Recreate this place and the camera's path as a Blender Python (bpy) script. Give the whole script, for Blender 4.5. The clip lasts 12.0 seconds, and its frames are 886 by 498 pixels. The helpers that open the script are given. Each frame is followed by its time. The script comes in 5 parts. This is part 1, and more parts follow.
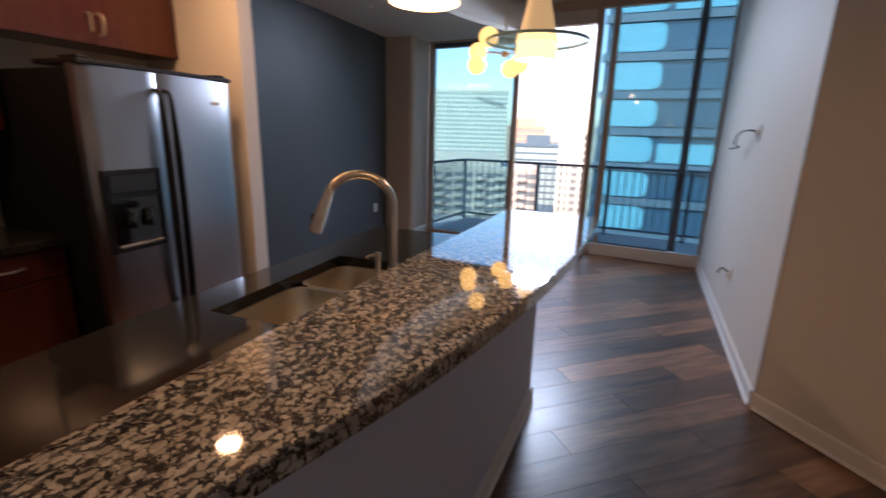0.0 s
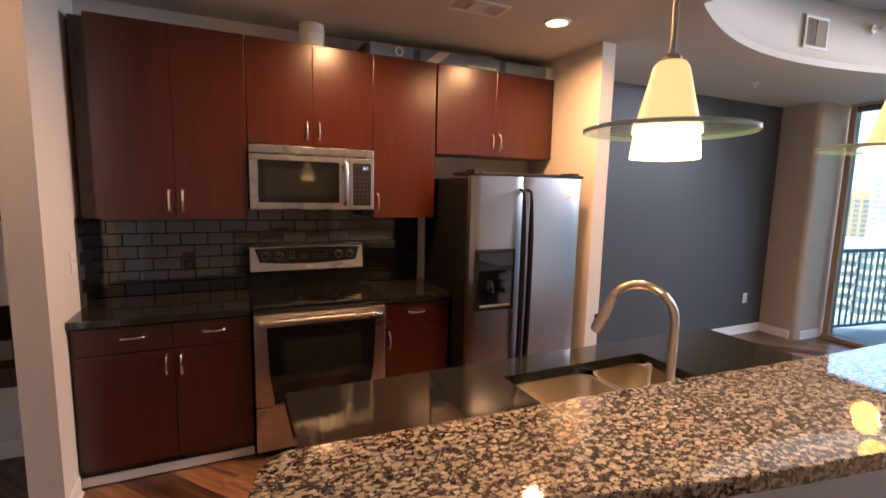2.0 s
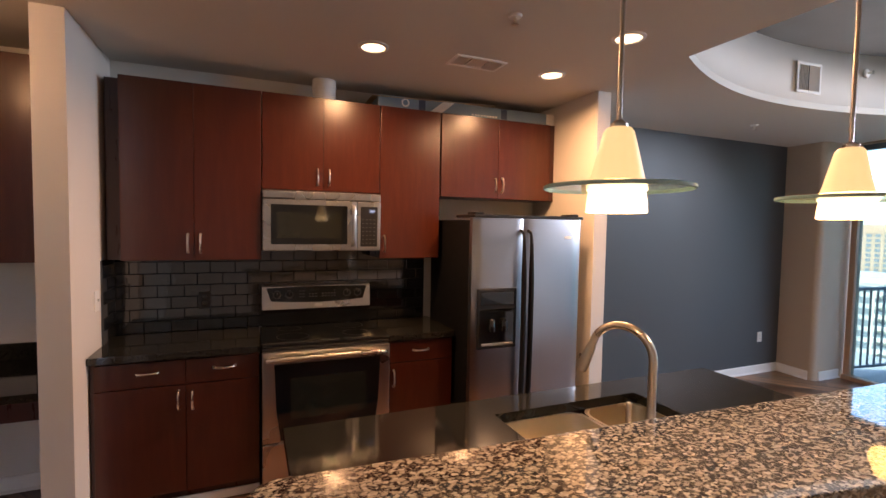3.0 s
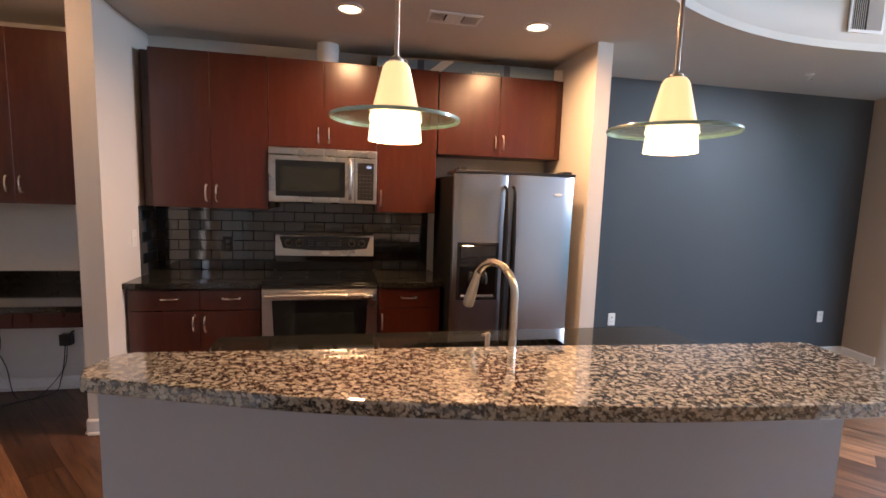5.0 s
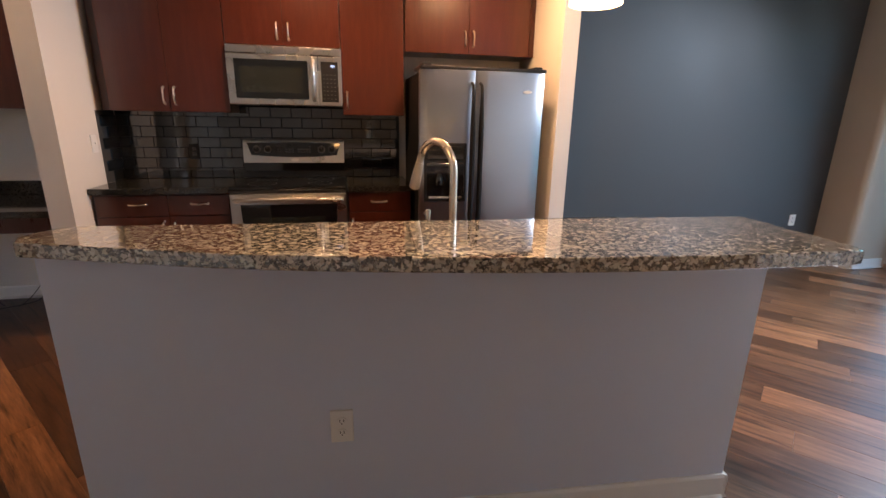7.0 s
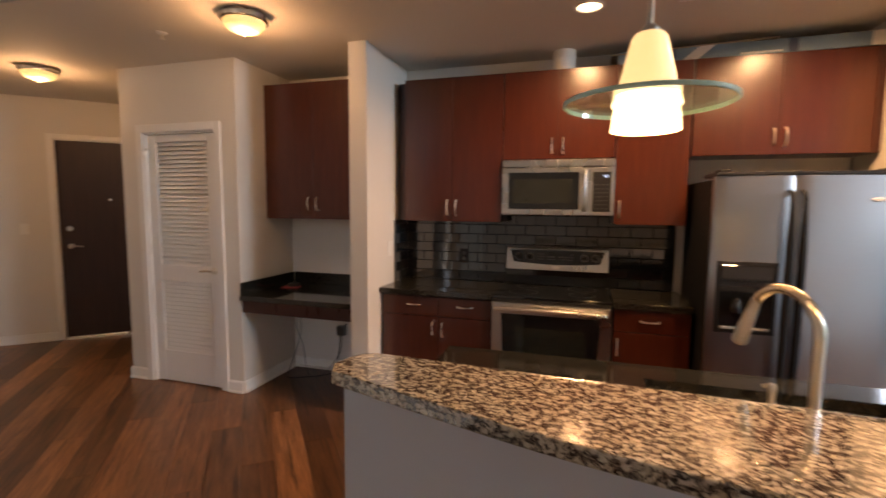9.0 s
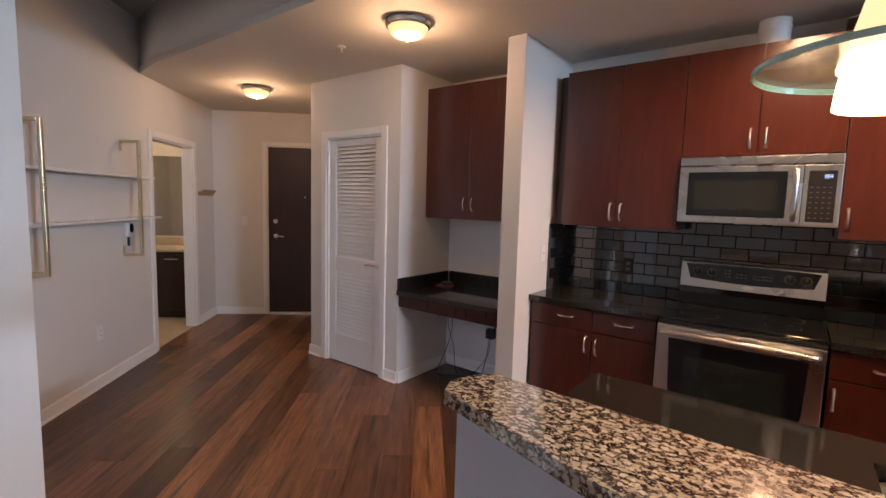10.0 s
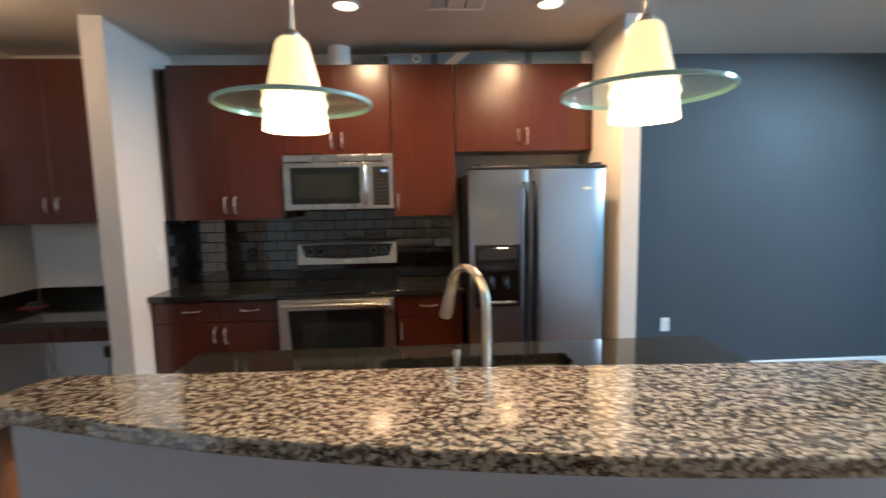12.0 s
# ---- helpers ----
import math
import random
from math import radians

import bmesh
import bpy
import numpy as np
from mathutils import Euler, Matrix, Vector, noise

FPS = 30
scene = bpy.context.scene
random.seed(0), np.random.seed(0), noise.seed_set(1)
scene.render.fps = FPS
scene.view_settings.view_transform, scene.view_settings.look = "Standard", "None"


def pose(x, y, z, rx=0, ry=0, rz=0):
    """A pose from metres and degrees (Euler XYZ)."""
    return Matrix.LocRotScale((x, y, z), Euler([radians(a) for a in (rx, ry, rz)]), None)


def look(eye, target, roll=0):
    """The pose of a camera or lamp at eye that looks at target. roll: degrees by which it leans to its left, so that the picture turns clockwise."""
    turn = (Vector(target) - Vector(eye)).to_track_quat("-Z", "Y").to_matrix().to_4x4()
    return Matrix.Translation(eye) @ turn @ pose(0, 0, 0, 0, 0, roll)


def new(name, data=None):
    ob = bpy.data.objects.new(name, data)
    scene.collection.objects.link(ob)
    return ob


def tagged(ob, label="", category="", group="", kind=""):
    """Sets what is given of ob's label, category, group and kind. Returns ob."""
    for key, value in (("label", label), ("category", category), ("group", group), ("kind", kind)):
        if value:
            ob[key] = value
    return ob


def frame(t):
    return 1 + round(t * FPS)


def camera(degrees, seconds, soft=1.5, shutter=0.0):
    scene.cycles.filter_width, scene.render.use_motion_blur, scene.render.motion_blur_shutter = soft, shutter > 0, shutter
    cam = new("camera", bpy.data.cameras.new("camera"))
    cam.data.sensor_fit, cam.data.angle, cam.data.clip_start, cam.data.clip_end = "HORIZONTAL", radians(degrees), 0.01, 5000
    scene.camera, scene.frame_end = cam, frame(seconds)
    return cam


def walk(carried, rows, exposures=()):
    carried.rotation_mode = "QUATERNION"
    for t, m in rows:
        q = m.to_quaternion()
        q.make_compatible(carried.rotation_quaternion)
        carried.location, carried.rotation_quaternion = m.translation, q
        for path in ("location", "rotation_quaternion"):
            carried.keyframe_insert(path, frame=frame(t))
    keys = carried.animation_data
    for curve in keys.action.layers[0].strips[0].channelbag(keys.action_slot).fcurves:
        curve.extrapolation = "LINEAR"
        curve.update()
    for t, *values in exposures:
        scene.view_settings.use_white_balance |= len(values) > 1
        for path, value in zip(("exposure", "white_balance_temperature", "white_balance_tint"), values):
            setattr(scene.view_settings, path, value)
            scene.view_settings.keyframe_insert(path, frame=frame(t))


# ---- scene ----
cam = camera(87.6, 12.0, 1.5, 0.3)
PATH = [
    (0, (0.1, -0.119, 1.45), (-0.566, 1.702, 0.958), 1.5),
    (0.5, (0.175, -0.035, 1.514), (-1.102, 1.432, 1.049), 1.1),
    (1, (0.318, 0.017, 1.548), (-1.294, 1.122, 1.123), 1.3),
    (1.5, (0.387, -0.023, 1.558), (-1.379, 0.834, 1.176), 1.3),
    (2, (0.413, -0.064, 1.605), (-1.386, 0.772, 1.351), 1.3),
    (2.5, (0.472, -0.097, 1.665), (-1.348, 0.719, 1.524), 1.3),
    (2.7, (0.499, -0.081, 1.653), (-1.331, 0.717, 1.538), 1.2),
    (4.3, (0.788, 0.42, 1.619), (-1.125, 0.979, 1.454), 1.3),
    (4.5, (0.813, 0.477, 1.597), (-1.115, 0.979, 1.422), 1.5),
    (5, (0.914, 0.632, 1.549), (-1.034, 1.023, 1.317), 1.9),
    (5.5, (0.996, 0.733, 1.495), (-0.941, 1.101, 1.161), 1.9),
    (6, (1.0, 0.779, 1.421), (-0.902, 1.173, 0.946), 1.7),
    (6.5, (1.001, 0.804, 1.371), (-0.872, 1.217, 0.805), 1.5),
    (6.7, (1.002, 0.815, 1.375), (-0.872, 1.23, 0.812), 1.3),
    (8.3, (0.978, 0.803, 1.524), (-1.007, 0.903, 1.298), -0.0),
    (8.5, (0.925, 0.757, 1.523), (-1.063, 0.686, 1.311), -0.0),
    (9, (0.756, 0.627, 1.526), (-1.149, 0.047, 1.338), 0.5),
    (9.5, (0.64, 0.603, 1.536), (-1.053, -0.445, 1.345), 1.5),
    (10, (0.565, 0.649, 1.54), (-1.016, -0.56, 1.34), 1.6),
    (10.5, (0.546, 0.691, 1.539), (-1.021, -0.537, 1.345), 1.2),
    (11, (0.572, 0.736, 1.53), (-1.116, -0.32, 1.341), 0.5),
    (11.5, (0.679, 0.821, 1.529), (-1.246, 0.32, 1.326), -0.7),
    (12, (0.751, 0.989, 1.531), (-1.234, 1.094, 1.312), -1.1),
]
walk(cam, [(t, look(eye, target, roll)) for t, eye, target, roll in PATH],
     [(0, 2.05, 7200, 33), (0.5, 2.05, 7800, 42), (1.0, 2.35, 8700, 41), (1.5, 3.25, 8850, 38), (2.0, 3.3, 8250, 37), (2.5, 3.2, 8000, 36),
      (4.5, 3.2, 7650, 29), (5.5, 3.68, 6900, 28), (6.0, 3.68, 6850, 25), (6.5, 3.46, 7100, 27), (8.5, 3.27, 8450, 28), (9.0, 3.4, 8350, 27),
      (9.5, 3.64, 7050, 26), (10.5, 3.48, 6400, 25), (11.5, 3.5, 7300, 23), (12, 3.55, 6000, 10)])

# ---- world, sun and lamps ----
SUN_EL, SUN_ROT = radians(38), radians(205)
world = bpy.data.worlds.new("sky_world")
scene.world = world
world.use_nodes = True
wn = world.node_tree
sky = wn.nodes.new("ShaderNodeTexSky")
sky.sky_type, sky.sun_disc = "NISHITA", False
sky.sun_elevation, sky.sun_rotation = SUN_EL, SUN_ROT
sky.air_density, sky.dust_density = 1.0, 1.5
wn.links.new(sky.outputs[0], wn.nodes["Background"].inputs[0])
wn.nodes["Background"].inputs[1].default_value = 0.15


def lamp(kind, name, power, colour, m, size=0.1, angle=None):
    data = bpy.data.lights.new(name, kind)
    data.energy, data.color = power, colour
    if kind == "SUN":
        data.angle = angle
    elif kind == "AREA":
        data.shape, data.size = "DISK", size
        data.spread = radians(165)
    else:
        data.shadow_soft_size = size
    ob = new(name, data)
    ob.matrix_world = m
    return ob


sun_from = Vector((math.sin(SUN_ROT) * math.cos(SUN_EL), math.cos(SUN_ROT) * math.cos(SUN_EL), math.sin(SUN_EL)))
lamp("SUN", "sun", 2.6, (1.0, 0.93, 0.82), look(sun_from * 60, (0, 0, 0)), angle=radians(0.6))
WARM = (1.0, 0.64, 0.33)
LOW = 2.625
HIGH = 3.07
CANS = ((-2.015, 0.612), (-1.98, 1.773), (-1.33, 1.778))
for cx, cy in CANS:
    lamp("AREA", "can_light", 2.25, WARM, pose(cx, cy, LOW - 0.012), 0.12)
FLUSH = ((-1.60, -1.32), (-2.02, -3.71))
for cx, cy in FLUSH:
    lamp("POINT", "ceiling_bulb", 1.05, (1.0, 0.64, 0.33), pose(cx, cy, LOW - 0.16), 0.06)
# daylight of the sky, in the upper strip of the open balcony doorway
day = bpy.data.lights.new("door_daylight", "AREA")
day.shape, day.size, day.size_y, day.energy, day.color, day.spread = "RECTANGLE", 0.86, 0.10, 13.5, (0.52, 0.77, 1.0), radians(130)
new("door_daylight", day).matrix_world = look((-0.735, 5.955, 2.635), (-0.55, 2.6, 0.4))
PENDANTS = ((-0.262, 0.737), (-0.177, 1.446))
for cx, cy in PENDANTS:
    lamp("POINT", "pendant_bulb", 0.45, WARM, pose(cx, cy, 1.712), 0.026)

# ---- materials ----


def principled(name):
    m = bpy.data.materials.new(name)
    m.use_nodes = True
    return m, m.node_tree, m.node_tree.nodes["Principled BSDF"]


def coords(nt, scale=(1, 1, 1), rot=(0, 0, 0), jitter=0.0):
    tc = nt.nodes.new("ShaderNodeTexCoord")
    mp = nt.nodes.new("ShaderNodeMapping")
    mp.inputs["Scale"].default_value, mp.inputs["Rotation"].default_value = scale, rot
    nt.links.new(tc.outputs["Object"], mp.inputs[0])
    if jitter:
        info = nt.nodes.new("ShaderNodeObjectInfo")
        mul = nt.nodes.new("ShaderNodeMath")
        mul.operation = "MULTIPLY"
        mul.inputs[1].default_value = jitter
        nt.links.new(info.outputs["Random"], mul.inputs[0])
        nt.links.new(mul.outputs[0], mp.inputs["Location"])
    return mp.outputs[0]


def noise_tex(nt, co, scale, detail=4.0, rough=0.55):
    n = nt.nodes.new("ShaderNodeTexNoise")
    n.inputs["Scale"].default_value, n.inputs["Detail"].default_value = scale, detail
    n.inputs["Roughness"].default_value = rough
    nt.links.new(co, n.inputs["Vector"])
    return n.outputs["Fac"]


def ramp(nt, fac, stops):
    r = nt.nodes.new("ShaderNodeValToRGB")
    while len(r.color_ramp.elements) < len(stops):
        r.color_ramp.elements.new(0.5)
    for e, (p, c) in zip(r.color_ramp.elements, stops):
        e.position, e.color = p, (*c, 1) if len(c) == 3 else c
    nt.links.new(fac, r.inputs[0])
    return r.outputs[0]


def blend(nt, fac, a, b, kind="MIX"):
    m = nt.nodes.new("ShaderNodeMix")
    m.data_type, m.blend_type = "RGBA", kind
    for sock, v in ((m.inputs[0], fac), (m.inputs[6], a), (m.inputs[7], b)):
        if isinstance(v, bpy.types.NodeSocket):
            nt.links.new(v, sock)
        elif isinstance(v, (int, float)):
            sock.default_value = v
        else:
            sock.default_value = (*v, 1)
    return m.outputs[2]


def bump(nt, bsdf, height, strength=0.2, distance=0.002):
    b = nt.nodes.new("ShaderNodeBump")
    b.inputs["Strength"].default_value, b.inputs["Distance"].default_value = strength, distance
    nt.links.new(height, b.inputs["Height"])
    nt.links.new(b.outputs[0], bsdf.inputs["Normal"])


def tone(c, k):
    return tuple(min(1, v * k) for v in c)


def surface(name, colour, rough=0.5, metal=0.0, var=0.06, scale=6.0, grain=300.0, relief=0.08, stretch=(1, 1, 1), rvar=0.1, spec=0.5):
    """A plain surface with slow stains, fine grain, uneven gloss and a little relief."""
    m, nt, b = principled(name)
    co = coords(nt, stretch)
    slow, fine = noise_tex(nt, co, scale, 5), noise_tex(nt, co, grain, 2)
    c = blend(nt, slow, tone(colour, 1 - var), tone(colour, 1 + var))
    c = blend(nt, 0.25, c, blend(nt, fine, tone(colour, 1 - 2 * var), tone(colour, 1 + 2 * var)))
    nt.links.new(c, b.inputs["Base Color"])
    b.inputs["Metallic"].default_value = metal
    b.inputs["Specular IOR Level"].default_value = spec
    r = nt.nodes.new("ShaderNodeMapRange")
    r.inputs["To Min"].default_value, r.inputs["To Max"].default_value = max(0.02, rough - rvar), min(1, rough + rvar)
    nt.links.new(slow, r.inputs[0])
    nt.links.new(r.outputs[0], b.inputs["Roughness"])
    if relief:
        bump(nt, b, fine, relief)
    return m


def glow(name, colour, strength, under=(0.8, 0.75, 0.65)):
    m, nt, b = principled(name)
    b.inputs["Base Color"].default_value = (*under, 1)
    b.inputs["Emission Color"].default_value = (*colour, 1)
    b.inputs["Emission Strength"].default_value = strength
    b.inputs["Roughness"].default_value = 0.35
    return m


def granite_mat():
    """Ragged cream clusters in a finely speckled black and brown ground."""
    m, nt, b = principled("speckled_granite")
    co = coords(nt, (1.2, 0.85, 1.0), (0, 0, 0.12))
    warp = nt.nodes.new("ShaderNodeTexNoise")
    warp.inputs["Scale"].default_value, warp.inputs["Detail"].default_value = 85, 4
    nt.links.new(co, warp.inputs["Vector"])
    add = nt.nodes.new("ShaderNodeVectorMath")
    add.operation = "MULTIPLY_ADD"
    add.inputs[1].default_value = (0.020, 0.020, 0.020)
    nt.links.new(warp.outputs["Color"], add.inputs[0])
    nt.links.new(co, add.inputs[2])

    def cells(scale, where):
        v = nt.nodes.new("ShaderNodeTexVoronoi")
        v.inputs["Scale"].default_value = scale
        nt.links.new(where, v.inputs["Vector"])
        s = nt.nodes.new("ShaderNodeSeparateColor")
        nt.links.new(v.outputs["Color"], s.inputs[0])
        return v, s.outputs

    fine = noise_tex(nt, co, 420, 3, 0.7)
    ragged = noise_tex(nt, co, 150, 5, 0.7)
    small = cells(260, add.outputs[0])[1]
    ground = ramp(nt, small[0], [(0.0, (0.006, 0.006, 0.007)), (0.44, (0.024, 0.021, 0.019)), (0.56, (0.070, 0.062, 0.053)), (0.78, (0.16, 0.142, 0.118)), (1.0, (0.46, 0.42, 0.345))])
    large, tint = cells(76, add.outputs[0])
    size = nt.nodes.new("ShaderNodeMath")
    size.operation = "MULTIPLY_ADD"
    size.inputs[1].default_value = 0.95
    nt.links.new(ragged, size.inputs[0])
    nt.links.new(large.outputs["Distance"], size.inputs[2])
    blob = ramp(nt, size.outputs[0], [(0.955, (1, 1, 1)), (1.015, (0, 0, 0))])
    some = ramp(nt, tint[1], [(0.10, (0, 0, 0)), (0.13, (1, 1, 1))])
    cream = ramp(nt, tint[2], [(0.0, (0.36, 0.32, 0.255)), (0.5, (0.52, 0.475, 0.39)), (1.0, (0.64, 0.60, 0.51))])
    cream = blend(nt, 0.28, cream, blend(nt, fine, (0.12, 0.10, 0.08), (0.72, 0.67, 0.58)))
    nt.links.new(blend(nt, blend(nt, 1.0, blob, some, "MULTIPLY"), ground, cream), b.inputs["Base Color"])
    b.inputs["Roughness"].default_value = 0.05
    b.inputs["Specular IOR Level"].default_value = 0.6
    b.inputs["Coat Weight"].default_value = 1.0
    b.inputs["Coat Roughness"].default_value = 0.015
    b.inputs["Coat IOR"].default_value = 1.62
    return m


def wood_mat(name, dark, mid, pale, rough=0.35, along=(1.2, 14, 14), jitter=0.0, streak=0.5, coat=0.0):
    m, nt, b = principled(name)
    co = coords(nt, along, jitter=jitter)
    grain = noise_tex(nt, co, 3.0, 8, 0.65)
    fine = noise_tex(nt, co, 22.0, 4, 0.6)
    c = ramp(nt, grain, [(0.30, dark), (0.52, mid), (0.72, pale)])
    c = blend(nt, 0.3, c, blend(nt, fine, dark, pale))
    if jitter:
        knot = noise_tex(nt, coords(nt, (0.5, 9, 9), jitter=jitter * 1.7), 3.0, 6, 0.65)
        c = blend(nt, ramp(nt, knot, [(0.54, (0, 0, 0)), (0.66, (0.85, 0.85, 0.85))]), c, tone(dark, 0.6))
        info = nt.nodes.new("ShaderNodeObjectInfo")
        shade = ramp(nt, info.outputs["Random"], [(0.0, (0.42, 0.38, 0.36)), (0.45, (0.95, 0.93, 0.9)), (1.0, (1.85, 1.72, 1.58))])
        c = blend(nt, 1.0, c, shade, "MULTIPLY")
    nt.links.new(c, b.inputs["Base Color"])
    r = nt.nodes.new("ShaderNodeMapRange")
    r.inputs["To Min"].default_value, r.inputs["To Max"].default_value = rough - 0.06, rough + (0.12 if jitter else 0.0)
    nt.links.new(grain, r.inputs[0])
    nt.links.new(r.outputs[0], b.inputs["Roughness"])
    b.inputs["Coat Weight"].default_value = coat
    b.inputs["Coat Roughness"].default_value = 0.28
    if jitter:
        bump(nt, b, fine, 0.04, 0.0008)
    return m


def steel_mat(name, colour=(0.58, 0.56, 0.535), rough=0.27, along=(1, 1, 60)):
    m, nt, b = principled(name)
    co = coords(nt, along)
    n = noise_tex(nt, co, 14, 5, 0.7)
    smear = noise_tex(nt, coords(nt), 2.2, 3)
    nt.links.new(blend(nt, n, tone(colour, 0.88), tone(colour, 1.1)), b.inputs["Base Color"])
    b.inputs["Metallic"].default_value = 1.0
    r = nt.nodes.new("ShaderNodeMapRange")
    r.inputs["To Min"].default_value, r.inputs["To Max"].default_value = rough - 0.07, rough + 0.09
    nt.links.new(smear, r.inputs[0])
    nt.links.new(r.outputs[0], b.inputs["Roughness"])
    b.inputs["Anisotropic"].default_value = 0.5
    bump(nt, b, n, 0.03, 0.0005)
    return m


def tinted_glass(name, tint, gloss=0.02, dust=0.0):
    m = bpy.data.materials.new(name)
    m.use_nodes = True
    nt = m.node_tree
    nt.nodes.clear()
    out, mix = nt.nodes.new("ShaderNodeOutputMaterial"), nt.nodes.new("ShaderNodeMixShader")
    tr, gl, fr = nt.nodes.new("ShaderNodeBsdfTransparent"), nt.nodes.new("ShaderNodeBsdfGlossy"), nt.nodes.new("ShaderNodeLayerWeight")
    power, scaled = nt.nodes.new("ShaderNodeMath"), nt.nodes.new("ShaderNodeMath")
    power.operation, scaled.operation = "POWER", "MULTIPLY_ADD"
    power.inputs[1].default_value, scaled.inputs[1].default_value, scaled.inputs[2].default_value = 4.0, 0.55, 0.035
    tr.inputs[0].default_value = (*tint, 1)
    gl.inputs["Roughness"].default_value = gloss
    fr.inputs[0].default_value = 0.5
    nt.links.new(fr.outputs["Facing"], power.inputs[0])
    nt.links.new(power.outputs[0], scaled.inputs[0])
    nt.links.new(scaled.outputs[0], mix.inputs[0])
    nt.links.new(tr.outputs[0], mix.inputs[1])
    nt.links.new(gl.outputs[0], mix.inputs[2])
    top = mix
    if dust:
        top, df = nt.nodes.new("ShaderNodeMixShader"), nt.nodes.new("ShaderNodeBsdfTranslucent")
        df.inputs[0].default_value = (0.8, 0.9, 0.82, 1)
        top.inputs[0].default_value = dust
        nt.links.new(mix.outputs[0], top.inputs[1])
        nt.links.new(df.outputs[0], top.inputs[2])
    nt.links.new(top.outputs[0], out.inputs[0])
    return m


M_WALL = surface("wall_paint", (0.665, 0.63, 0.58), 0.62, var=0.03, scale=1.6, grain=420, relief=0.12, spec=0.35)
M_SLATE = surface("slate_paint", (0.057, 0.064, 0.071), 0.52, var=0.06, scale=1.3, grain=380, relief=0.12, spec=0.4)
M_PONY = surface("grey_paint", (0.59, 0.635, 0.735), 0.55, var=0.03, scale=2, grain=400, relief=0.12, spec=0.35)
M_CEIL = surface("ceiling_paint", (0.63, 0.585, 0.53), 0.75, var=0.03, scale=1.1, grain=260, relief=0.2, spec=0.25)
M_CONC = surface("raw_concrete", (0.20, 0.195, 0.185), 0.8, var=0.22, scale=2.4, grain=120, relief=0.4, spec=0.25)
M_TRIM = surface("trim_paint", (0.78, 0.76, 0.73), 0.38, var=0.025, scale=3, grain=200, relief=0.05)
M_COLUMN = surface("column_paint", (0.45, 0.365, 0.29), 0.6, var=0.04, scale=2, grain=400, relief=0.12, spec=0.35)
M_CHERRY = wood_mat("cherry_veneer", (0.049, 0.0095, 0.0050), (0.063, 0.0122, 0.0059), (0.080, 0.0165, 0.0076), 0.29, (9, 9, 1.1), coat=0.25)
# the same veneer about a third darker, for bodies, fillers, apron and toe kicks
M_CHERRY_H = wood_mat("cherry_veneer_darker", (0.036, 0.0070, 0.0045), (0.042, 0.0082, 0.0050), (0.049, 0.0098, 0.0058), 0.31, (9, 9, 1.1), coat=0.1)
M_PLANK = wood_mat("walnut_plank", (0.040, 0.019, 0.011), (0.165, 0.075, 0.038), (0.300, 0.155, 0.082), 0.32, (1.1, 9, 9), jitter=37.0, coat=0.12)
M_GRANITE = granite_mat()
M_BLACKSTONE = surface("black_granite", (0.017, 0.017, 0.015), 0.07, var=0.5, scale=60, grain=500, relief=0.0, rvar=0.03, spec=0.55)
M_TILE = surface("black_glazed_tile", (0.008, 0.010, 0.012), 0.06, var=0.3, scale=9, grain=40, relief=0.05, rvar=0.03, spec=0.6)
M_TILE.node_tree.nodes["Principled BSDF"].inputs["IOR"].default_value = 1.7
M_GROUT = surface("dark_grout", (0.035, 0.037, 0.038), 0.8, var=0.2, scale=40)
M_STEEL = steel_mat("brushed_steel", along=(60, 1, 60))
M_STEEL_V = steel_mat("brushed_steel_upright", (0.42, 0.435, 0.47), 0.31, (1, 1, 90))
M_SINK = steel_mat("sink_steel", (0.64, 0.58, 0.48), 0.32, (1, 1, 1))
M_NICKEL = steel_mat("brushed_nickel", (0.74, 0.69, 0.61), 0.27, (1, 1, 1))
M_BLACK = surface("black_plastic", (0.010, 0.010, 0.011), 0.36, var=0.15, scale=20, relief=0.03)
M_BLACKTEX = surface("black_textured_side", (0.008, 0.008, 0.009), 0.6, var=0.15, scale=20, grain=900, relief=0.3, spec=0.15)
M_BLACKGLASS = surface("black_glass", (0.006, 0.007, 0.008), 0.05, var=0.2, scale=3, relief=0.0, rvar=0.02, spec=0.6)
M_OVENGLASS = surface("oven_window", (0.016, 0.018, 0.014), 0.06, var=0.3, scale=4, relief=0.0, rvar=0.02, spec=0.6)
M_GREYPLASTIC = surface("grey_plastic", (0.25, 0.25, 0.25), 0.4, var=0.08, scale=20)
M_KEYMARK = surface("faint_key_print", (0.10, 0.10, 0.105), 0.35, var=0.1, scale=20)
M_WHITEPLASTIC = surface("white_plastic", (0.76, 0.74, 0.70), 0.35, var=0.02, scale=20, relief=0.0)
M_DARKSLOT = surface("dark_slot", (0.02, 0.02, 0.02), 0.7, var=0.1)
M_BRONZE = surface("bronze_frame", (0.36, 0.225, 0.15), 0.45, metal=0.0, var=0.1, scale=8)
M_RAIL = surface("rail_paint", (0.06, 0.09, 0.12), 0.4, var=0.1, scale=12)
M_GOLD = surface("champagne_metal", (0.62, 0.52, 0.34), 0.3, metal=0.9, var=0.05, scale=10)
M_DOOR = wood_mat("espresso_door", (0.020, 0.008, 0.007), (0.032, 0.012, 0.010), (0.048, 0.019, 0.015), 0.5, (9, 9, 0.8))
M_ESPRESSO = wood_mat("espresso_vanity", (0.018, 0.010, 0.009), (0.030, 0.015, 0.013), (0.045, 0.023, 0.02), 0.4, (9, 9, 0.8))
M_BEIGESTONE = surface("beige_stone", (0.52, 0.42, 0.29), 0.25, var=0.2, scale=40, grain=200)
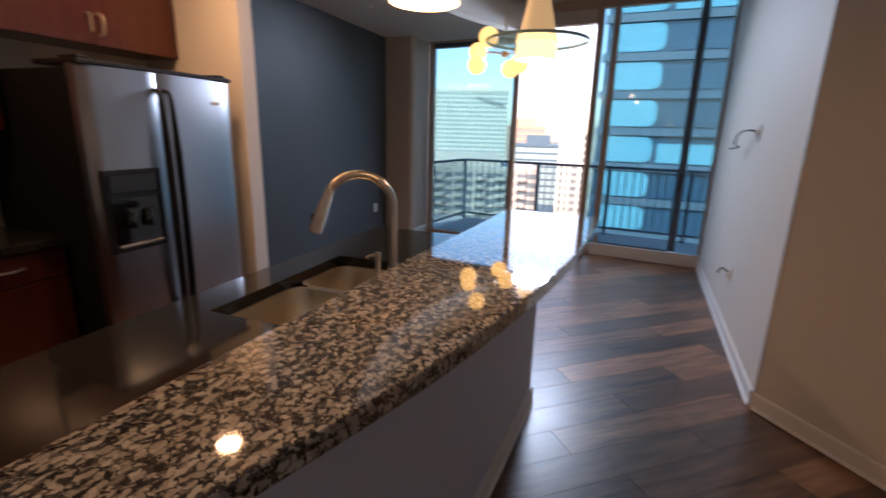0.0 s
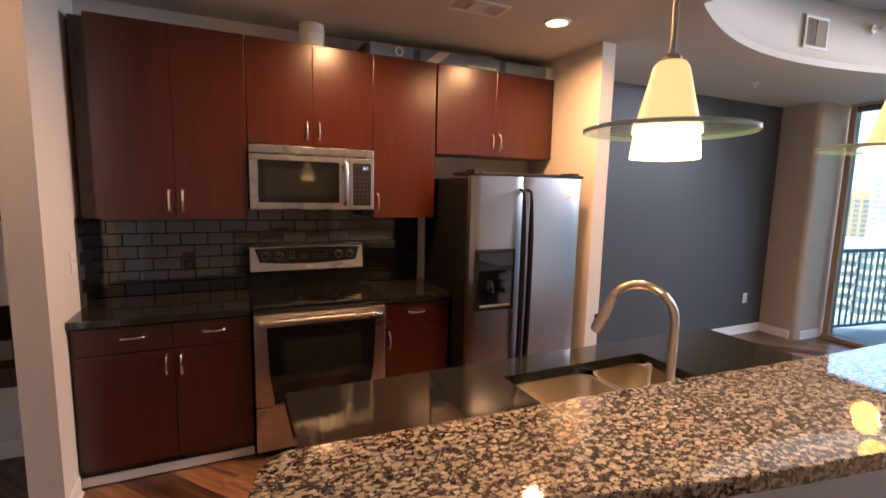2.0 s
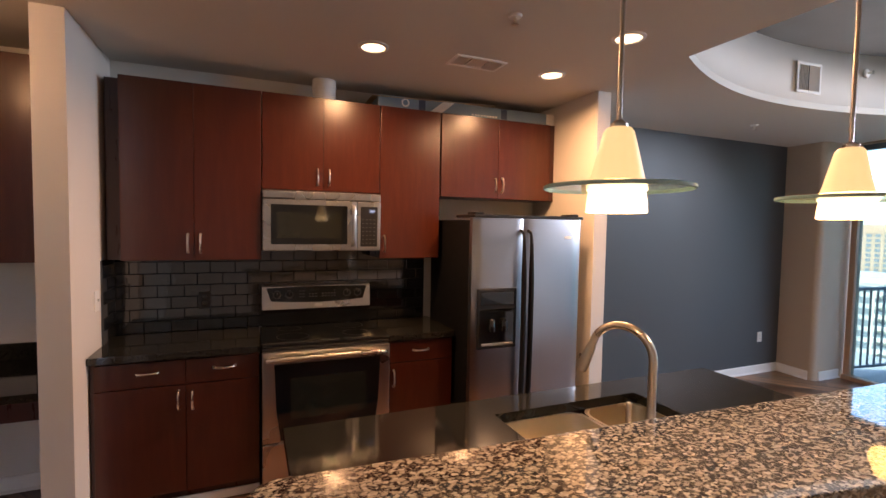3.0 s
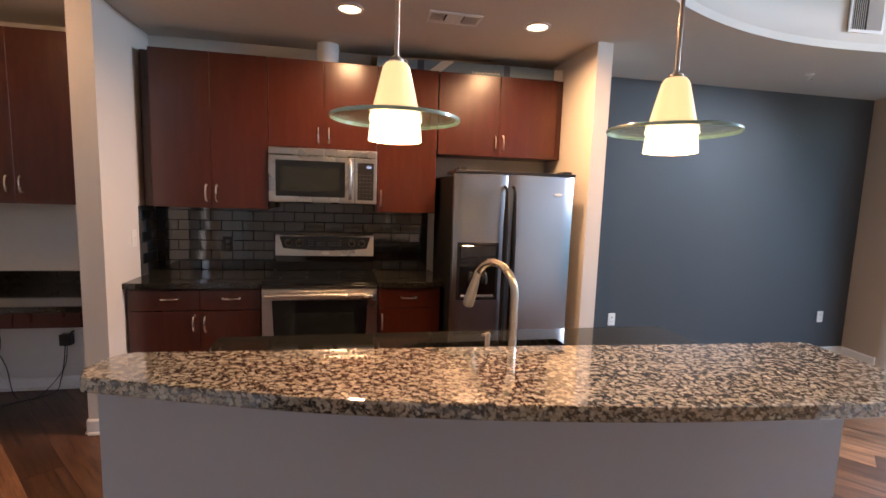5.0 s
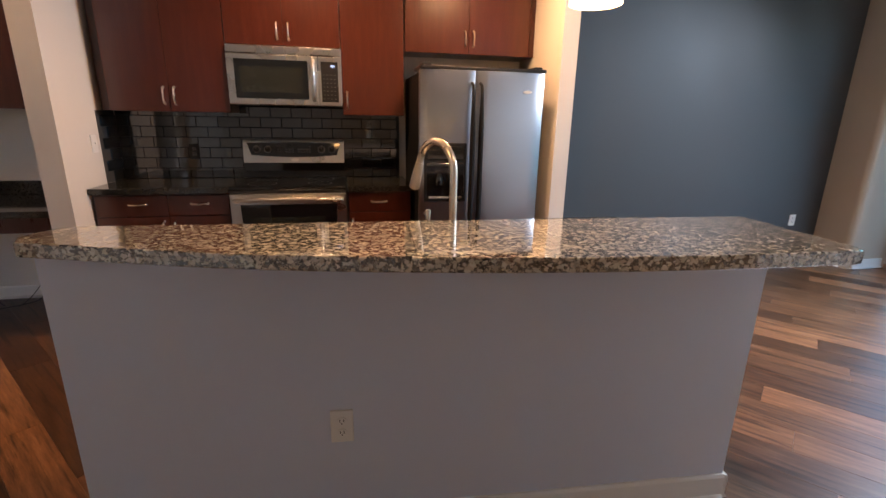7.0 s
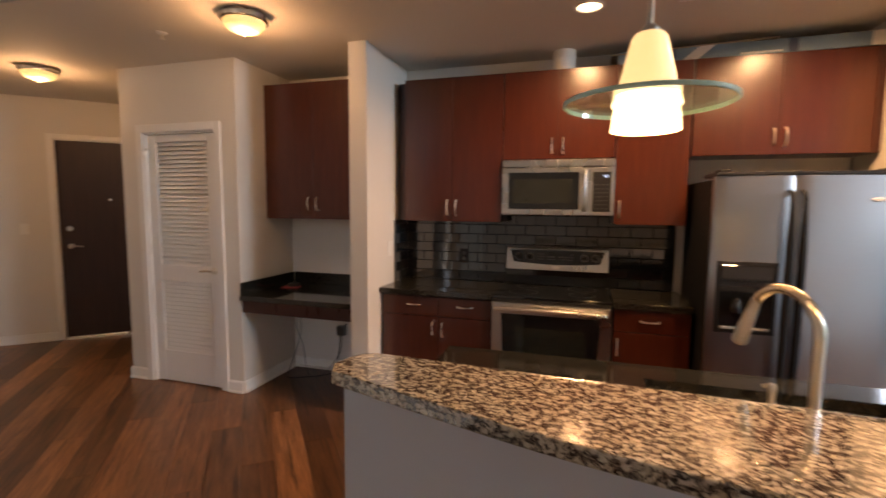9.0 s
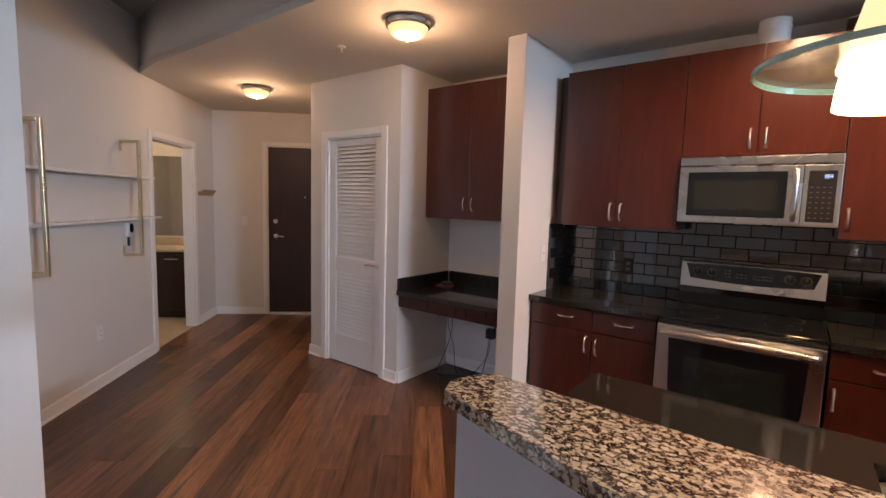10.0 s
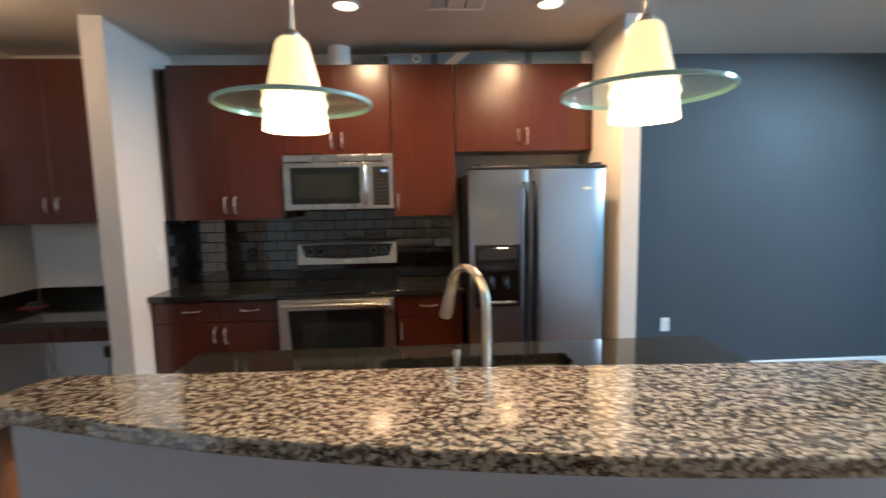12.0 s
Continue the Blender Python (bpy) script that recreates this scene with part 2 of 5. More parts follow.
M_BATHTILE = surface("bath_tile", (0.55, 0.48, 0.38), 0.4, var=0.08, scale=5)
M_MIRROR = surface("mirror_silver", (0.86, 0.86, 0.84), 0.04, metal=1.0, var=0.01, relief=0.0, rvar=0.02)
M_CARD = surface("blue_carton", (0.14, 0.22, 0.30), 0.55, var=0.12, scale=9)
M_TAPE = surface("white_tape", (0.70, 0.69, 0.66), 0.4, var=0.05, scale=30)
M_NAVY = surface("navy_print", (0.03, 0.05, 0.10), 0.5, var=0.1, scale=30)
M_BROWN_CARD = surface("brown_cardboard", (0.34, 0.25, 0.16), 0.75, var=0.1, scale=20)
M_RED = surface("red_card", (0.35, 0.03, 0.03), 0.5, var=0.1, scale=20)
M_CABLE = surface("cable_sheath", (0.015, 0.015, 0.016), 0.45, var=0.1)
M_HOOKWOOD = wood_mat("oak_peg", (0.20, 0.12, 0.06), (0.32, 0.2, 0.1), (0.4, 0.26, 0.14), 0.5, (1, 8, 8))
M_SHADE = glow("opal_glass_shade", (1.0, 0.70, 0.33), 0.105, (0.72, 0.63, 0.45))
M_SHADE_HOT = glow("opal_glass_lit", (1.0, 0.76, 0.38), 0.42, (0.7, 0.6, 0.42))
M_GLOBE = glow("opal_globe", (1.0, 0.64, 0.20), 0.42, (0.7, 0.62, 0.45))
M_LENS = glow("can_lens", (1.0, 0.80, 0.50), 0.7)
M_BOWL = glow("alabaster_bowl", (1.0, 0.64, 0.24), 0.10, (0.72, 0.62, 0.42))
M_CLOCK = glow("clock_digits", (0.45, 0.65, 1.0), 0.25, (0.02, 0.02, 0.02))
M_DISCGLASS = tinted_glass("green_edge_disc", (0.93, 0.98, 0.95), 0.02, 0.06)
M_DISCEDGE = surface("green_disc_edge", (0.48, 0.74, 0.70), 0.12, var=0.1, scale=30, relief=0.0)
M_WINDOW = tinted_glass("tinted_pane", (0.46, 0.67, 0.74), 0.01)
M_RAILGLASS = tinted_glass("rail_gap", (0.8, 0.9, 0.92), 0.01)
M_BALCONY = surface("balcony_concrete", (0.32, 0.31, 0.30), 0.75, var=0.12, scale=4)
M_CREAM = surface("cream_precast", (0.62, 0.57, 0.46), 0.8, var=0.06, scale=0.05, grain=2)
M_STONE = surface("pale_precast", (0.44, 0.405, 0.35), 0.8, var=0.06, scale=0.05, grain=2)
M_TOWERPANE = surface("office_glass", (0.24, 0.34, 0.34), 0.15, var=0.25, scale=0.3, grain=3, relief=0.0)
M_DARKPANE = surface("dark_bay", (0.13, 0.16, 0.175), 0.3, var=0.3, scale=0.3, grain=3, relief=0.0)
M_BLUETOWER = surface("blue_tower_glass", (0.018, 0.065, 0.11), 0.10, var=0.2, scale=0.08, grain=2, relief=0.0)
M_BLUEBAND = surface("blue_tower_band", (0.05, 0.10, 0.14), 0.4, var=0.1, scale=0.2, grain=2, relief=0.0)
# the sky's reflection in the tower bays is put into this cyan colour
M_PALEGLASS = surface("sky_tinted_tower_bay", (0.06, 0.28, 0.37), 0.12, var=0.12, scale=0.1, grain=2, relief=0.0)
M_BRICKFAR = surface("far_brick", (0.42, 0.26, 0.18), 0.85, var=0.1, scale=0.1, grain=2)
M_GROUND = surface("city_ground", (0.16, 0.16, 0.13), 0.9, var=0.4, scale=0.02, grain=0.3, relief=0.0)
M_LEAF = surface("far_leaves", (0.06, 0.09, 0.035), 0.8, var=0.4, scale=0.3, grain=3, relief=0.0)

# ---- helpers of this scene ----
UP = Vector((0, 0, 1))


def mesh_of(bm, name, mat, smooth=False):
    me = bpy.data.meshes.new(name)
    bmesh.ops.recalc_face_normals(bm, faces=bm.faces)
    bm.to_mesh(me)
    bm.free()
    for m in mat if isinstance(mat, (list, tuple)) else (mat,):
        me.materials.append(m)
    if smooth:
        for p in me.polygons:
            p.use_smooth = True
        me.set_sharp_from_angle(angle=radians(38))
    return me


def part(name, bm, mat, parent=None, label="", smooth=False):
    """Links a bmesh, in world places, as one mesh object under a thing or part."""
    ob = new(name, mesh_of(bm, name, mat, smooth))
    if parent:
        ob.parent = parent
        ob.matrix_parent_inverse = parent.matrix_world.inverted()
    return tagged(ob, label)


def thing(name, at, label, category, group="", kind=""):
    ob = new(name)
    ob.matrix_world = Matrix.Translation(at)
    ob.matrix_basis = Matrix.Translation(at)
    ob.empty_display_size = 0.05
    bpy.context.view_layer.update()
    return tagged(ob, label, category, group, kind)


def box(x0, x1, y0, y1, z0, z1, bev=0.0, seg=1, bm=None, m=None):
    bm = bm or bmesh.new()
    pts = [(x, y, z) for x in (x0, x1) for y in (y0, y1) for z in (z0, z1)]
    vs = [bm.verts.new(m @ Vector(p) if m else p) for p in pts]
    fs = [bm.faces.new([vs[i] for i in f]) for f in ((0, 1, 3, 2), (4, 6, 7, 5), (0, 4, 5, 1), (2, 3, 7, 6), (0, 2, 6, 4), (1, 5, 7, 3))]
    bmesh.ops.recalc_face_normals(bm, faces=fs)
    if bev:
        es = list({e for f in fs for e in f.edges})
        bmesh.ops.bevel(bm, geom=es, offset=bev, segments=seg, affect="EDGES", profile=0.6)
    return bm


def prism(outline, z0, z1, bev=0.0, bm=None, m=None, seg=2):
    """An upright prism over an outline in plan."""
    bm = bm or bmesh.new()
    T = m or Matrix()
    lo = [bm.verts.new(T @ Vector((x, y, z0))) for x, y in outline]
    hi = [bm.verts.new(T @ Vector((x, y, z1))) for x, y in outline]
    n = len(outline)
    fs = [bm.faces.new(lo[::-1]), bm.faces.new(hi)]
    fs += [bm.faces.new((lo[i], lo[(i + 1) % n], hi[(i + 1) % n], hi[i])) for i in range(n)]
    bmesh.ops.recalc_face_normals(bm, faces=fs)
    if bev:
        es = list({e for f in fs[:2] for e in f.edges})
        bmesh.ops.bevel(bm, geom=es, offset=bev, segments=seg, affect="EDGES", profile=0.6)
    return bm


def lathe(profile, at, m=None, n=40, bm=None):
    """A body turned round the z axis through at; profile rows of radius and height."""
    bm = bm or bmesh.new()
    T = (m or Matrix()) if at is None else Matrix.Translation(at) @ (m or Matrix())
    rings = []
    for r, z in profile:
        if r < 1e-5:
            rings.append([bm.verts.new(T @ Vector((0, 0, z)))])
        else:
            rings.append([bm.verts.new(T @ Vector((r * math.cos(2 * math.pi * i / n), r * math.sin(2 * math.pi * i / n), z))) for i in range(n)])
    for a, b in zip(rings, rings[1:]):
        for i in range(n):
            j = (i + 1) % n
            if len(a) == 1 and len(b) > 1:
                bm.faces.new((a[0], b[i], b[j]))
            elif len(b) == 1 and len(a) > 1:
                bm.faces.new((a[i], a[j], b[0]))
            elif len(a) > 1:
                bm.faces.new((a[i], a[j], b[j], b[i]))
    return bm


def tube(points, radius, n=10, bm=None, taper=None):
    """A round bar along points, with closed ends."""
    bm = bm or bmesh.new()
    pts = [Vector(p) for p in points]
    rings, side = [], None
    for i, p in enumerate(pts):
        d = (pts[min(i + 1, len(pts) - 1)] - pts[max(i - 1, 0)]).normalized()
        if side is None:
            side = d.cross(UP if abs(d.z) < 0.9 else Vector((1, 0, 0))).normalized()
        side = (side - d * side.dot(d)).normalized()
        up = d.cross(side)
        r = radius if taper is None else taper[i]
        rings.append([bm.verts.new(p + r * (math.cos(a) * side + math.sin(a) * up)) for a in (2 * math.pi * k / n for k in range(n))])
    for a, b in zip(rings, rings[1:]):
        for i in range(n):
            bm.faces.new((a[i], a[(i + 1) % n], b[(i + 1) % n], b[i]))
    bm.faces.new(rings[0][::-1])
    bm.faces.new(rings[-1])
    return bm


def bent(points, steps=6):
    """Smooth points through a handful of given ones."""
    p = [Vector(q) for q in points]
    p = [p[0] * 2 - p[1], *p, p[-1] * 2 - p[-2]]
    out = []
    for i in range(1, len(p) - 2):
        for k in range(steps):
            t = k / steps
            a, b, c, d = p[i - 1 : i + 3]
            out.append(0.5 * (2 * b + (c - a) * t + (2 * a - 5 * b + 4 * c - d) * t * t + (3 * b - a - 3 * c + d) * t**3))
    return [*out, p[-2]]


def wall(name, a, b, thick, z0, z1, mat, holes=(), label="", z_top=None):
    """A wall from a to b in plan, its thickness to the right of that way; holes rows of (from, to, bottom, top) along it."""
    ax, ay = a
    d = Vector((b[0] - ax, b[1] - ay, 0))
    length = d.length
    m = Matrix.Translation((ax, ay, 0)) @ Matrix.Rotation(math.atan2(d.y, d.x), 4, "Z")
    bm = bmesh.new()
    s = 0.0
    for h0, h1, b0, b1 in sorted(holes):
        box(s, h0, -thick, 0, z0, z1, bm=bm, m=m)
        if b0 > z0:
            box(h0, h1, -thick, 0, z0, b0, bm=bm, m=m)
        if b1 < z1:
            box(h0, h1, -thick, 0, b1, z1, bm=bm, m=m)
        s = h1
    box(s, length, -thick, 0, z0, z1, bm=bm, m=m)
    bmesh.ops.remove_doubles(bm, verts=bm.verts, dist=0.0005)
    ob = part(name, bm, mat)
    return tagged(ob, label or "painted plaster wall", "wall", kind="structure")


def base_strip(a, b, name="baseboard", h=0.10, t=0.014):
    """A white baseboard with a bevelled top and a shoe, proud of the wall to the left of the way a to b."""
    d = Vector((b[0] - a[0], b[1] - a[1], 0))
    m = Matrix.Translation((a[0], a[1], 0)) @ Matrix.Rotation(math.atan2(d.y, d.x), 4, "Z")
    bm = bmesh.new()
    prof = [(0.001, 0.004), (t + 0.010, 0.004), (t + 0.010, 0.012), (t + 0.003, 0.020), (t, 0.022), (t, h - 0.012), (t - 0.005, h), (0.001, h)]
    for s in (0, d.length):
        vs = [bm.verts.new(m @ Vector((s, y, z))) for y, z in prof]
        bm.faces.new(vs)
    v = list(bm.verts)
    n = len(prof)
    for i in range(n):
        bm.faces.new((v[i], v[(i + 1) % n], v[n + (i + 1) % n], v[n + i]))
    return tagged(part(name, bm, M_TRIM), "white painted baseboard along the wall", "baseboard", kind="structure")


def plate(name, at, normal, label, category, kind="outlet"):
    """A wall plate with sockets or a toggle; at its middle on the wall, normal in plan."""
    nx, ny = normal
    m = Matrix.Translation(at) @ Matrix.Rotation(math.atan2(ny, nx) + math.pi / 2, 4, "Z")
    t = thing(name, at, label, category)
    part("cover_plate", box(-0.036, 0.036, -0.007, 0.001, -0.058, 0.058, 0.003, 2, m=m), M_WHITEPLASTIC, t)
    if kind == "outlet":
        for z in (-0.021, 0.021):
            s = part("socket", prism([(0.017 * math.cos(a), 0.014 * math.sin(a)) for a in np.linspace(0, 2 * math.pi, 14, endpoint=False)], 0, 0.003, m=m @ pose(0, -0.007, z, 90)), M_WHITEPLASTIC, t)
            bm = bmesh.new()
            for x in (-0.006, 0.006):
                box(x - 0.0014, x + 0.0014, -0.0108, -0.0098, z - 0.002, z + 0.007, bm=bm, m=m)
            box(-0.002, 0.002, -0.0108, -0.0098, z - 0.010, z - 0.006, bm=bm, m=m)
            part("slot", bm, M_DARKSLOT, s)
    else:
        part("toggle", box(-0.005, 0.005, -0.017, -0.006, -0.004, 0.012, 0.001, m=m), M_WHITEPLASTIC, t)
    return t

# ---- the structure ----
BACK = -2.92
WA, WB = Vector((-2.46, 6.16)), Vector((1.12, 5.70))  # the window line
S2 = math.sqrt(0.5)
HALL = Matrix.Translation((-1.25, -4.257, 0)) @ Matrix.Rotation(radians(223.7), 4, "Z")  # x along the hall wall to the entry door, y to the bathroom side


def hall_xy(u, n):
    v = HALL @ Vector((u, n, 0))
    return (v.x, v.y)


wall("wall_kitchen", (BACK, 2.33), (BACK, -3.3), 0.15, 0, LOW + 0.6, M_WALL, label="warm white painted kitchen back wall")
wall("wall_accent", (BACK, 5.78), (BACK, 2.335), 0.15, 0, LOW + 0.6, M_SLATE, label="dark slate blue painted accent wall")
wall("wall_pilaster", (-2.165, -0.815), (-2.165, -0.948), 0.753, 0, LOW, M_WALL, label="warm white wall end beside the kitchen counter")
wall("wall_wing", (-2.12, 2.39), (-2.12, 2.275), 0.798, 0, LOW, M_WALL, label="warm white wing wall beside the refrigerator")
wall("wall_pantry", (-2.225, -1.945), (-2.225, -3.11), 0.12, 0, LOW, M_WALL, [(0.205, 0.925, 0, 2.095)], "warm white pantry wall with a door opening")
wall("wall_alcove", (-2.918, -1.945), (-2.345, -1.945), 0.12, 0, LOW, M_WALL, label="warm white side wall of the desk alcove")
wall("wall_pantry_side", (-2.345, -3.11), (-2.918, -3.11), 0.12, 0, LOW, M_WALL, label="warm white pantry side wall")
wall("wall_entry_side", hall_xy(0.15, -1.81), hall_xy(1.55, -1.81), 0.12, 0, LOW, M_WALL, label="warm white entry hall side wall")
wall("wall_hall", hall_xy(-3.6, 0), hall_xy(1.55, 0), -0.12, 0, HIGH + 0.02, M_WALL, [(0.25, 1.15, 0, 2.1), (3.625, 4.545, 0, 2.085)], "white hall wall with a bathroom doorway")
# unseen side room, added so the backsplash tiles mirror a dark opening
for nm, p, q in (("wall_dark_room_end", (-3.62, 1.6), (-2.2, 1.6)), ("wall_dark_room_side", (-2.2, 1.6), (-2.2, 0.125)), ("wall_dark_room_near", (-3.62, 0.125), (-3.62, 1.6))):
    wall(nm, hall_xy(*p), hall_xy(*q), -0.1, 0, 2.4, M_WALL, label="plain wall of an added, unseen dark side room")
tagged(part("ceiling_dark_room", box(-3.72, -2.1, 0.125, 1.7, 2.4, 2.48, m=HALL), M_CEIL), "ceiling of an added, unseen dark side room", "ceiling", kind="structure")
tagged(part("floor_dark_room", box(-3.72, -2.1, 0.012, 1.7, -0.1, -0.006, m=HALL), M_GROUT), "dark floor of an added, unseen side room", "floor", kind="structure")
wall("wall_entry", hall_xy(1.55, 0.12), hall_xy(1.55, -2.05), -0.12, 0, LOW + 0.3, M_WALL, [(0.782, 1.682, 0, 2.205)], "warm white entry wall with a dark door")
wall("wall_living", (0.945, 2.63), (1.10, 5.71), 0.12, 0, HIGH + 0.02, M_WALL, label="white living room wall with cable outlets")
wall("wall_angled", (1.95, 1.38), (0.952, 2.622), 0.12, 0, HIGH + 0.02, M_WALL, label="angled warm white wall")
wall("wall_rear", (2.0, -1.22), (2.0, 1.42), 0.12, 0, HIGH + 0.02, M_WALL, label="plain white wall behind the walk")
wall("wall_stub", (0.215, -1.22), (2.0, -1.22), 0.14, 0, HIGH + 0.02, M_WALL, label="white wall end beside the hall")

# column beside the window, with rounded corners
col = [(-2.919, 5.74), (-2.56, 5.70)]
col += [(-2.56 + 0.06 * math.sin(a), 5.76 - 0.06 * math.cos(a)) for a in np.linspace(0.2, 1.5, 6)]
col += [(-2.50, 6.30), (-2.919, 6.30)]
tagged(part("wall_column", prism(col, 0, LOW + 0.3), M_COLUMN, smooth=True), "tan painted column beside the window wall", "column", kind="structure")

# ceilings: the low one with a curved cut-out, the concrete one above, and the drop between them
curve = [(-1.79 + (0.185 if y < 3.75 else 0.13) * (y - 3.75) ** 2, y) for y in np.linspace(2.28, 6.3, 34)]
low_out = [(-3.07, 6.3), (-3.07, -3.35), hall_xy(1.7, -2.1), hall_xy(1.7, 0.12), hall_xy(0.02, 0.12), (-1.10, -3.70), (-1.10, -0.9), (2.1, -0.9), (2.1, 2.28)]
low_out += curve
bm = prism(low_out, LOW, LOW + 0.05)
tagged(part("ceiling", bm, M_CEIL), "low painted plaster ceiling with a curved edge", "ceiling", kind="structure")


def drop(name, pts, label):
    bm = bmesh.new()
    lo = [bm.verts.new((x, y, LOW + 0.004)) for x, y in pts]
    hi = [bm.verts.new((x, y, HIGH + 0.03)) for x, y in pts]
    for i in range(len(pts) - 1):
        bm.faces.new((lo[i], lo[i + 1], hi[i + 1], hi[i]))
    ob = part(name, bm, M_CEIL, smooth=True)
    mod = ob.modifiers.new("thickness", "SOLIDIFY")
    mod.thickness, mod.offset = 0.06, 0.0
    return tagged(ob, label, "ceiling", kind="structure")


drop("ceiling_drop", [(x - 0.035, y) for x, y in curve], "curved painted bulkhead between two ceiling heights")
drop("ceiling_drop_straight", [(-1.36, 2.245), (2.1, 2.245)], "straight painted bulkhead below the high ceiling")
drop("ceiling_drop_hall", [hall_xy(0.0, 0.05), (-1.135, -3.70), (-1.135, -0.865), (2.1, -0.865)], "painted bulkhead beside the hall ceiling")
tagged(part("ceiling_high", prism([(-3.07, 6.35), (-3.07, -1.0), (-3.9, -4.6), (-2.3, -6.0), (2.2, -1.6), (2.2, 6.35)], HIGH + 0.03, HIGH + 0.18), M_CONC), "raw concrete upper ceiling slab", "ceiling", kind="structure")

# ---- bathroom behind the doorway ----
wall("wall_bath_end", hall_xy(1.86, 1.9), hall_xy(1.86, 0.12), -0.1, 0, 2.5, M_WALL, label="warm white bathroom wall")
wall("wall_bath_side", hall_xy(-0.9, 1.9), hall_xy(1.86, 1.9), -0.1, 0, 2.5, M_WALL, label="warm white bathroom wall")
wall("wall_bath_near", hall_xy(-0.9, 0.12), hall_xy(-0.9, 1.9), -0.1, 0, 2.5, M_WALL, label="warm white bathroom wall")
tagged(part("ceiling_bath", box(-1.0, 1.96, 0.12, 2.0, 2.5, 2.58, m=HALL), M_CEIL), "painted bathroom ceiling", "ceiling", kind="structure")
bath_floor = tagged(part("floor_bath", box(-1.0, 1.96, 0.01, 2.0, -0.08, -0.012, m=HALL), M_GROUT), "beige tiled bathroom floor", "floor", kind="structure")
lamp("POINT", "vanity_bulb", 1.1, (1.0, 0.74, 0.36), HALL @ pose(0.9, 0.9, 2.3), 0.08)

# ---- trim: door casings and baseboards ----


def casing(name, m, w, h, depth, tw=0.065, label="white painted door casing"):
    """A casing round an opening of width w, in a frame whose x runs along the wall and -y faces the room."""
    t = thing(name, m.translation, label, "door frame", kind="structure")
    part("jamb", box(-tw, 0.0, -0.016, 0.001, 0.004, h + tw, 0.003, m=m), M_TRIM, t)
    part("jamb", box(w, w + tw, -0.016, 0.001, 0.004, h + tw, 0.003, m=m), M_TRIM, t)
    part("head", box(0.0005, w - 0.0005, -0.016, 0.001, h, h + tw, 0.003, m=m), M_TRIM, t)
    part("lining", box(0.0, 0.014, 0.002, depth, 0.004, h, m=m), M_TRIM, t)
    part("lining", box(w - 0.014, w, 0.002, depth, 0.004, h, m=m), M_TRIM, t)
    part("lining", box(0.0145, w - 0.0145, 0.002, depth, h - 0.014, h, m=m), M_TRIM, t)
    return t


PAN = Matrix.Translation((-2.225, -2.87, 0)) @ Matrix.Rotation(radians(90), 4, "Z")  # x along the pantry wall, -y to the room
casing("door_frame_pantry", PAN, 0.72, 2.095, 0.115)
BATH = HALL @ pose(0.025, 0, 0)
casing("door_frame_bath", BATH, 0.92, 2.085, 0.115)
ENTRY = HALL @ pose(1.55, -0.662, 0, rz=-90)
casing("door_frame_entry", ENTRY, 0.90, 2.205, 0.03, 0.05)

base_strip((-2.90, 2.39), (-2.12, 2.39))
base_strip((BACK, 5.73), (BACK, 2.41))
base_strip((-2.56, 5.70), (-2.90, 5.735))
base_strip((-2.50, 6.14), (-2.50, 5.77))
base_strip((-2.165, -0.815), (-2.165, -0.948))
base_strip((-2.36, -0.815), (-2.165, -0.815))
base_strip((-2.165, -0.948), (-2.90, -0.948))
base_strip((-2.225, -2.937), (-2.225, -3.124))
base_strip((-2.225, -1.945), (-2.225, -2.083))
base_strip((-2.90, -1.945), (-2.225, -1.945))
base_strip((BACK, -0.965), (BACK, -1.93))
base_strip(hall_xy(-0.042, 0), hall_xy(-2.44, 0))
base_strip(hall_xy(1.53, 0), hall_xy(1.015, 0))
base_strip(hall_xy(1.55, -0.61), hall_xy(1.55, -0.02))
base_strip((0.946, 2.645), (1.095, 5.69))
base_strip((1.95, 1.385), (0.953, 2.622))
base_strip((2.0, -1.2), (2.0, 1.38))
base_strip((0.215, -1.22), (1.98, -1.22))
base_strip((0.215, -1.36), (0.215, -1.23))

# ---- window wall ----
wd = (WB - WA)
WL = wd.length
WIN = Matrix.Translation((WA.x, WA.y, 0)) @ Matrix.Rotation(math.atan2(wd.y, wd.x), 4, "Z")  # x along, y outward
win = thing("window_wall", (WA.x, WA.y, 0), "bronze framed window wall with an open sliding door", "window", kind="structure")
UL, UR = 1.28, 2.19  # the open doorway


def bar(name, x0, x1, y0, y1, z0, z1, mat=M_BRONZE, label=""):
    return part(name, box(x0, x1, y0, y1, z0, z1, 0.004, m=WIN), mat, win, label)


bar("sill", 0, WL, -0.03, 0.10, 0.004, 0.05)
bar("kick_panel", 2.36, WL, -0.045, -0.005, 0.006, 0.15, M_WALL, "painted kick panel below the panes")
bar("post", 0.0, 0.06, 0, 0.09, 0.052, 2.72)
bar("post", UL - 0.06, UL, 0, 0.09, 0.052, 2.72)
bar("post", UR, UR + 0.07, 0, 0.09, 0.052, 2.85)
bar("post", WL - 0.05, WL, 0, 0.09, 0.052, 2.95)
bar("header", 0.061, UL - 0.061, 0, 0.09, 2.545, 2.60, M_RAIL)
bar("transom", UL + 0.001, UR - 0.001, -0.004, 0.088, 2.70, 2.853, M_COLUMN, "painted panel over the doorway")
bar("header", UL + 0.001, WL - 0.051, -0.001, 0.091, 2.855, 2.95)
bar("lintel", 0.0, UL, -0.02, 0.11, 2.605, LOW + 0.6, M_COLUMN, "painted beam over the window")
bar("lintel", UL, WL, -0.02, 0.11, 2.955, HIGH + 0.08, M_COLUMN, "painted beam over the window")
bar("stile", 2.37, 2.44, 0.02, 0.07, 0.052, 2.85)
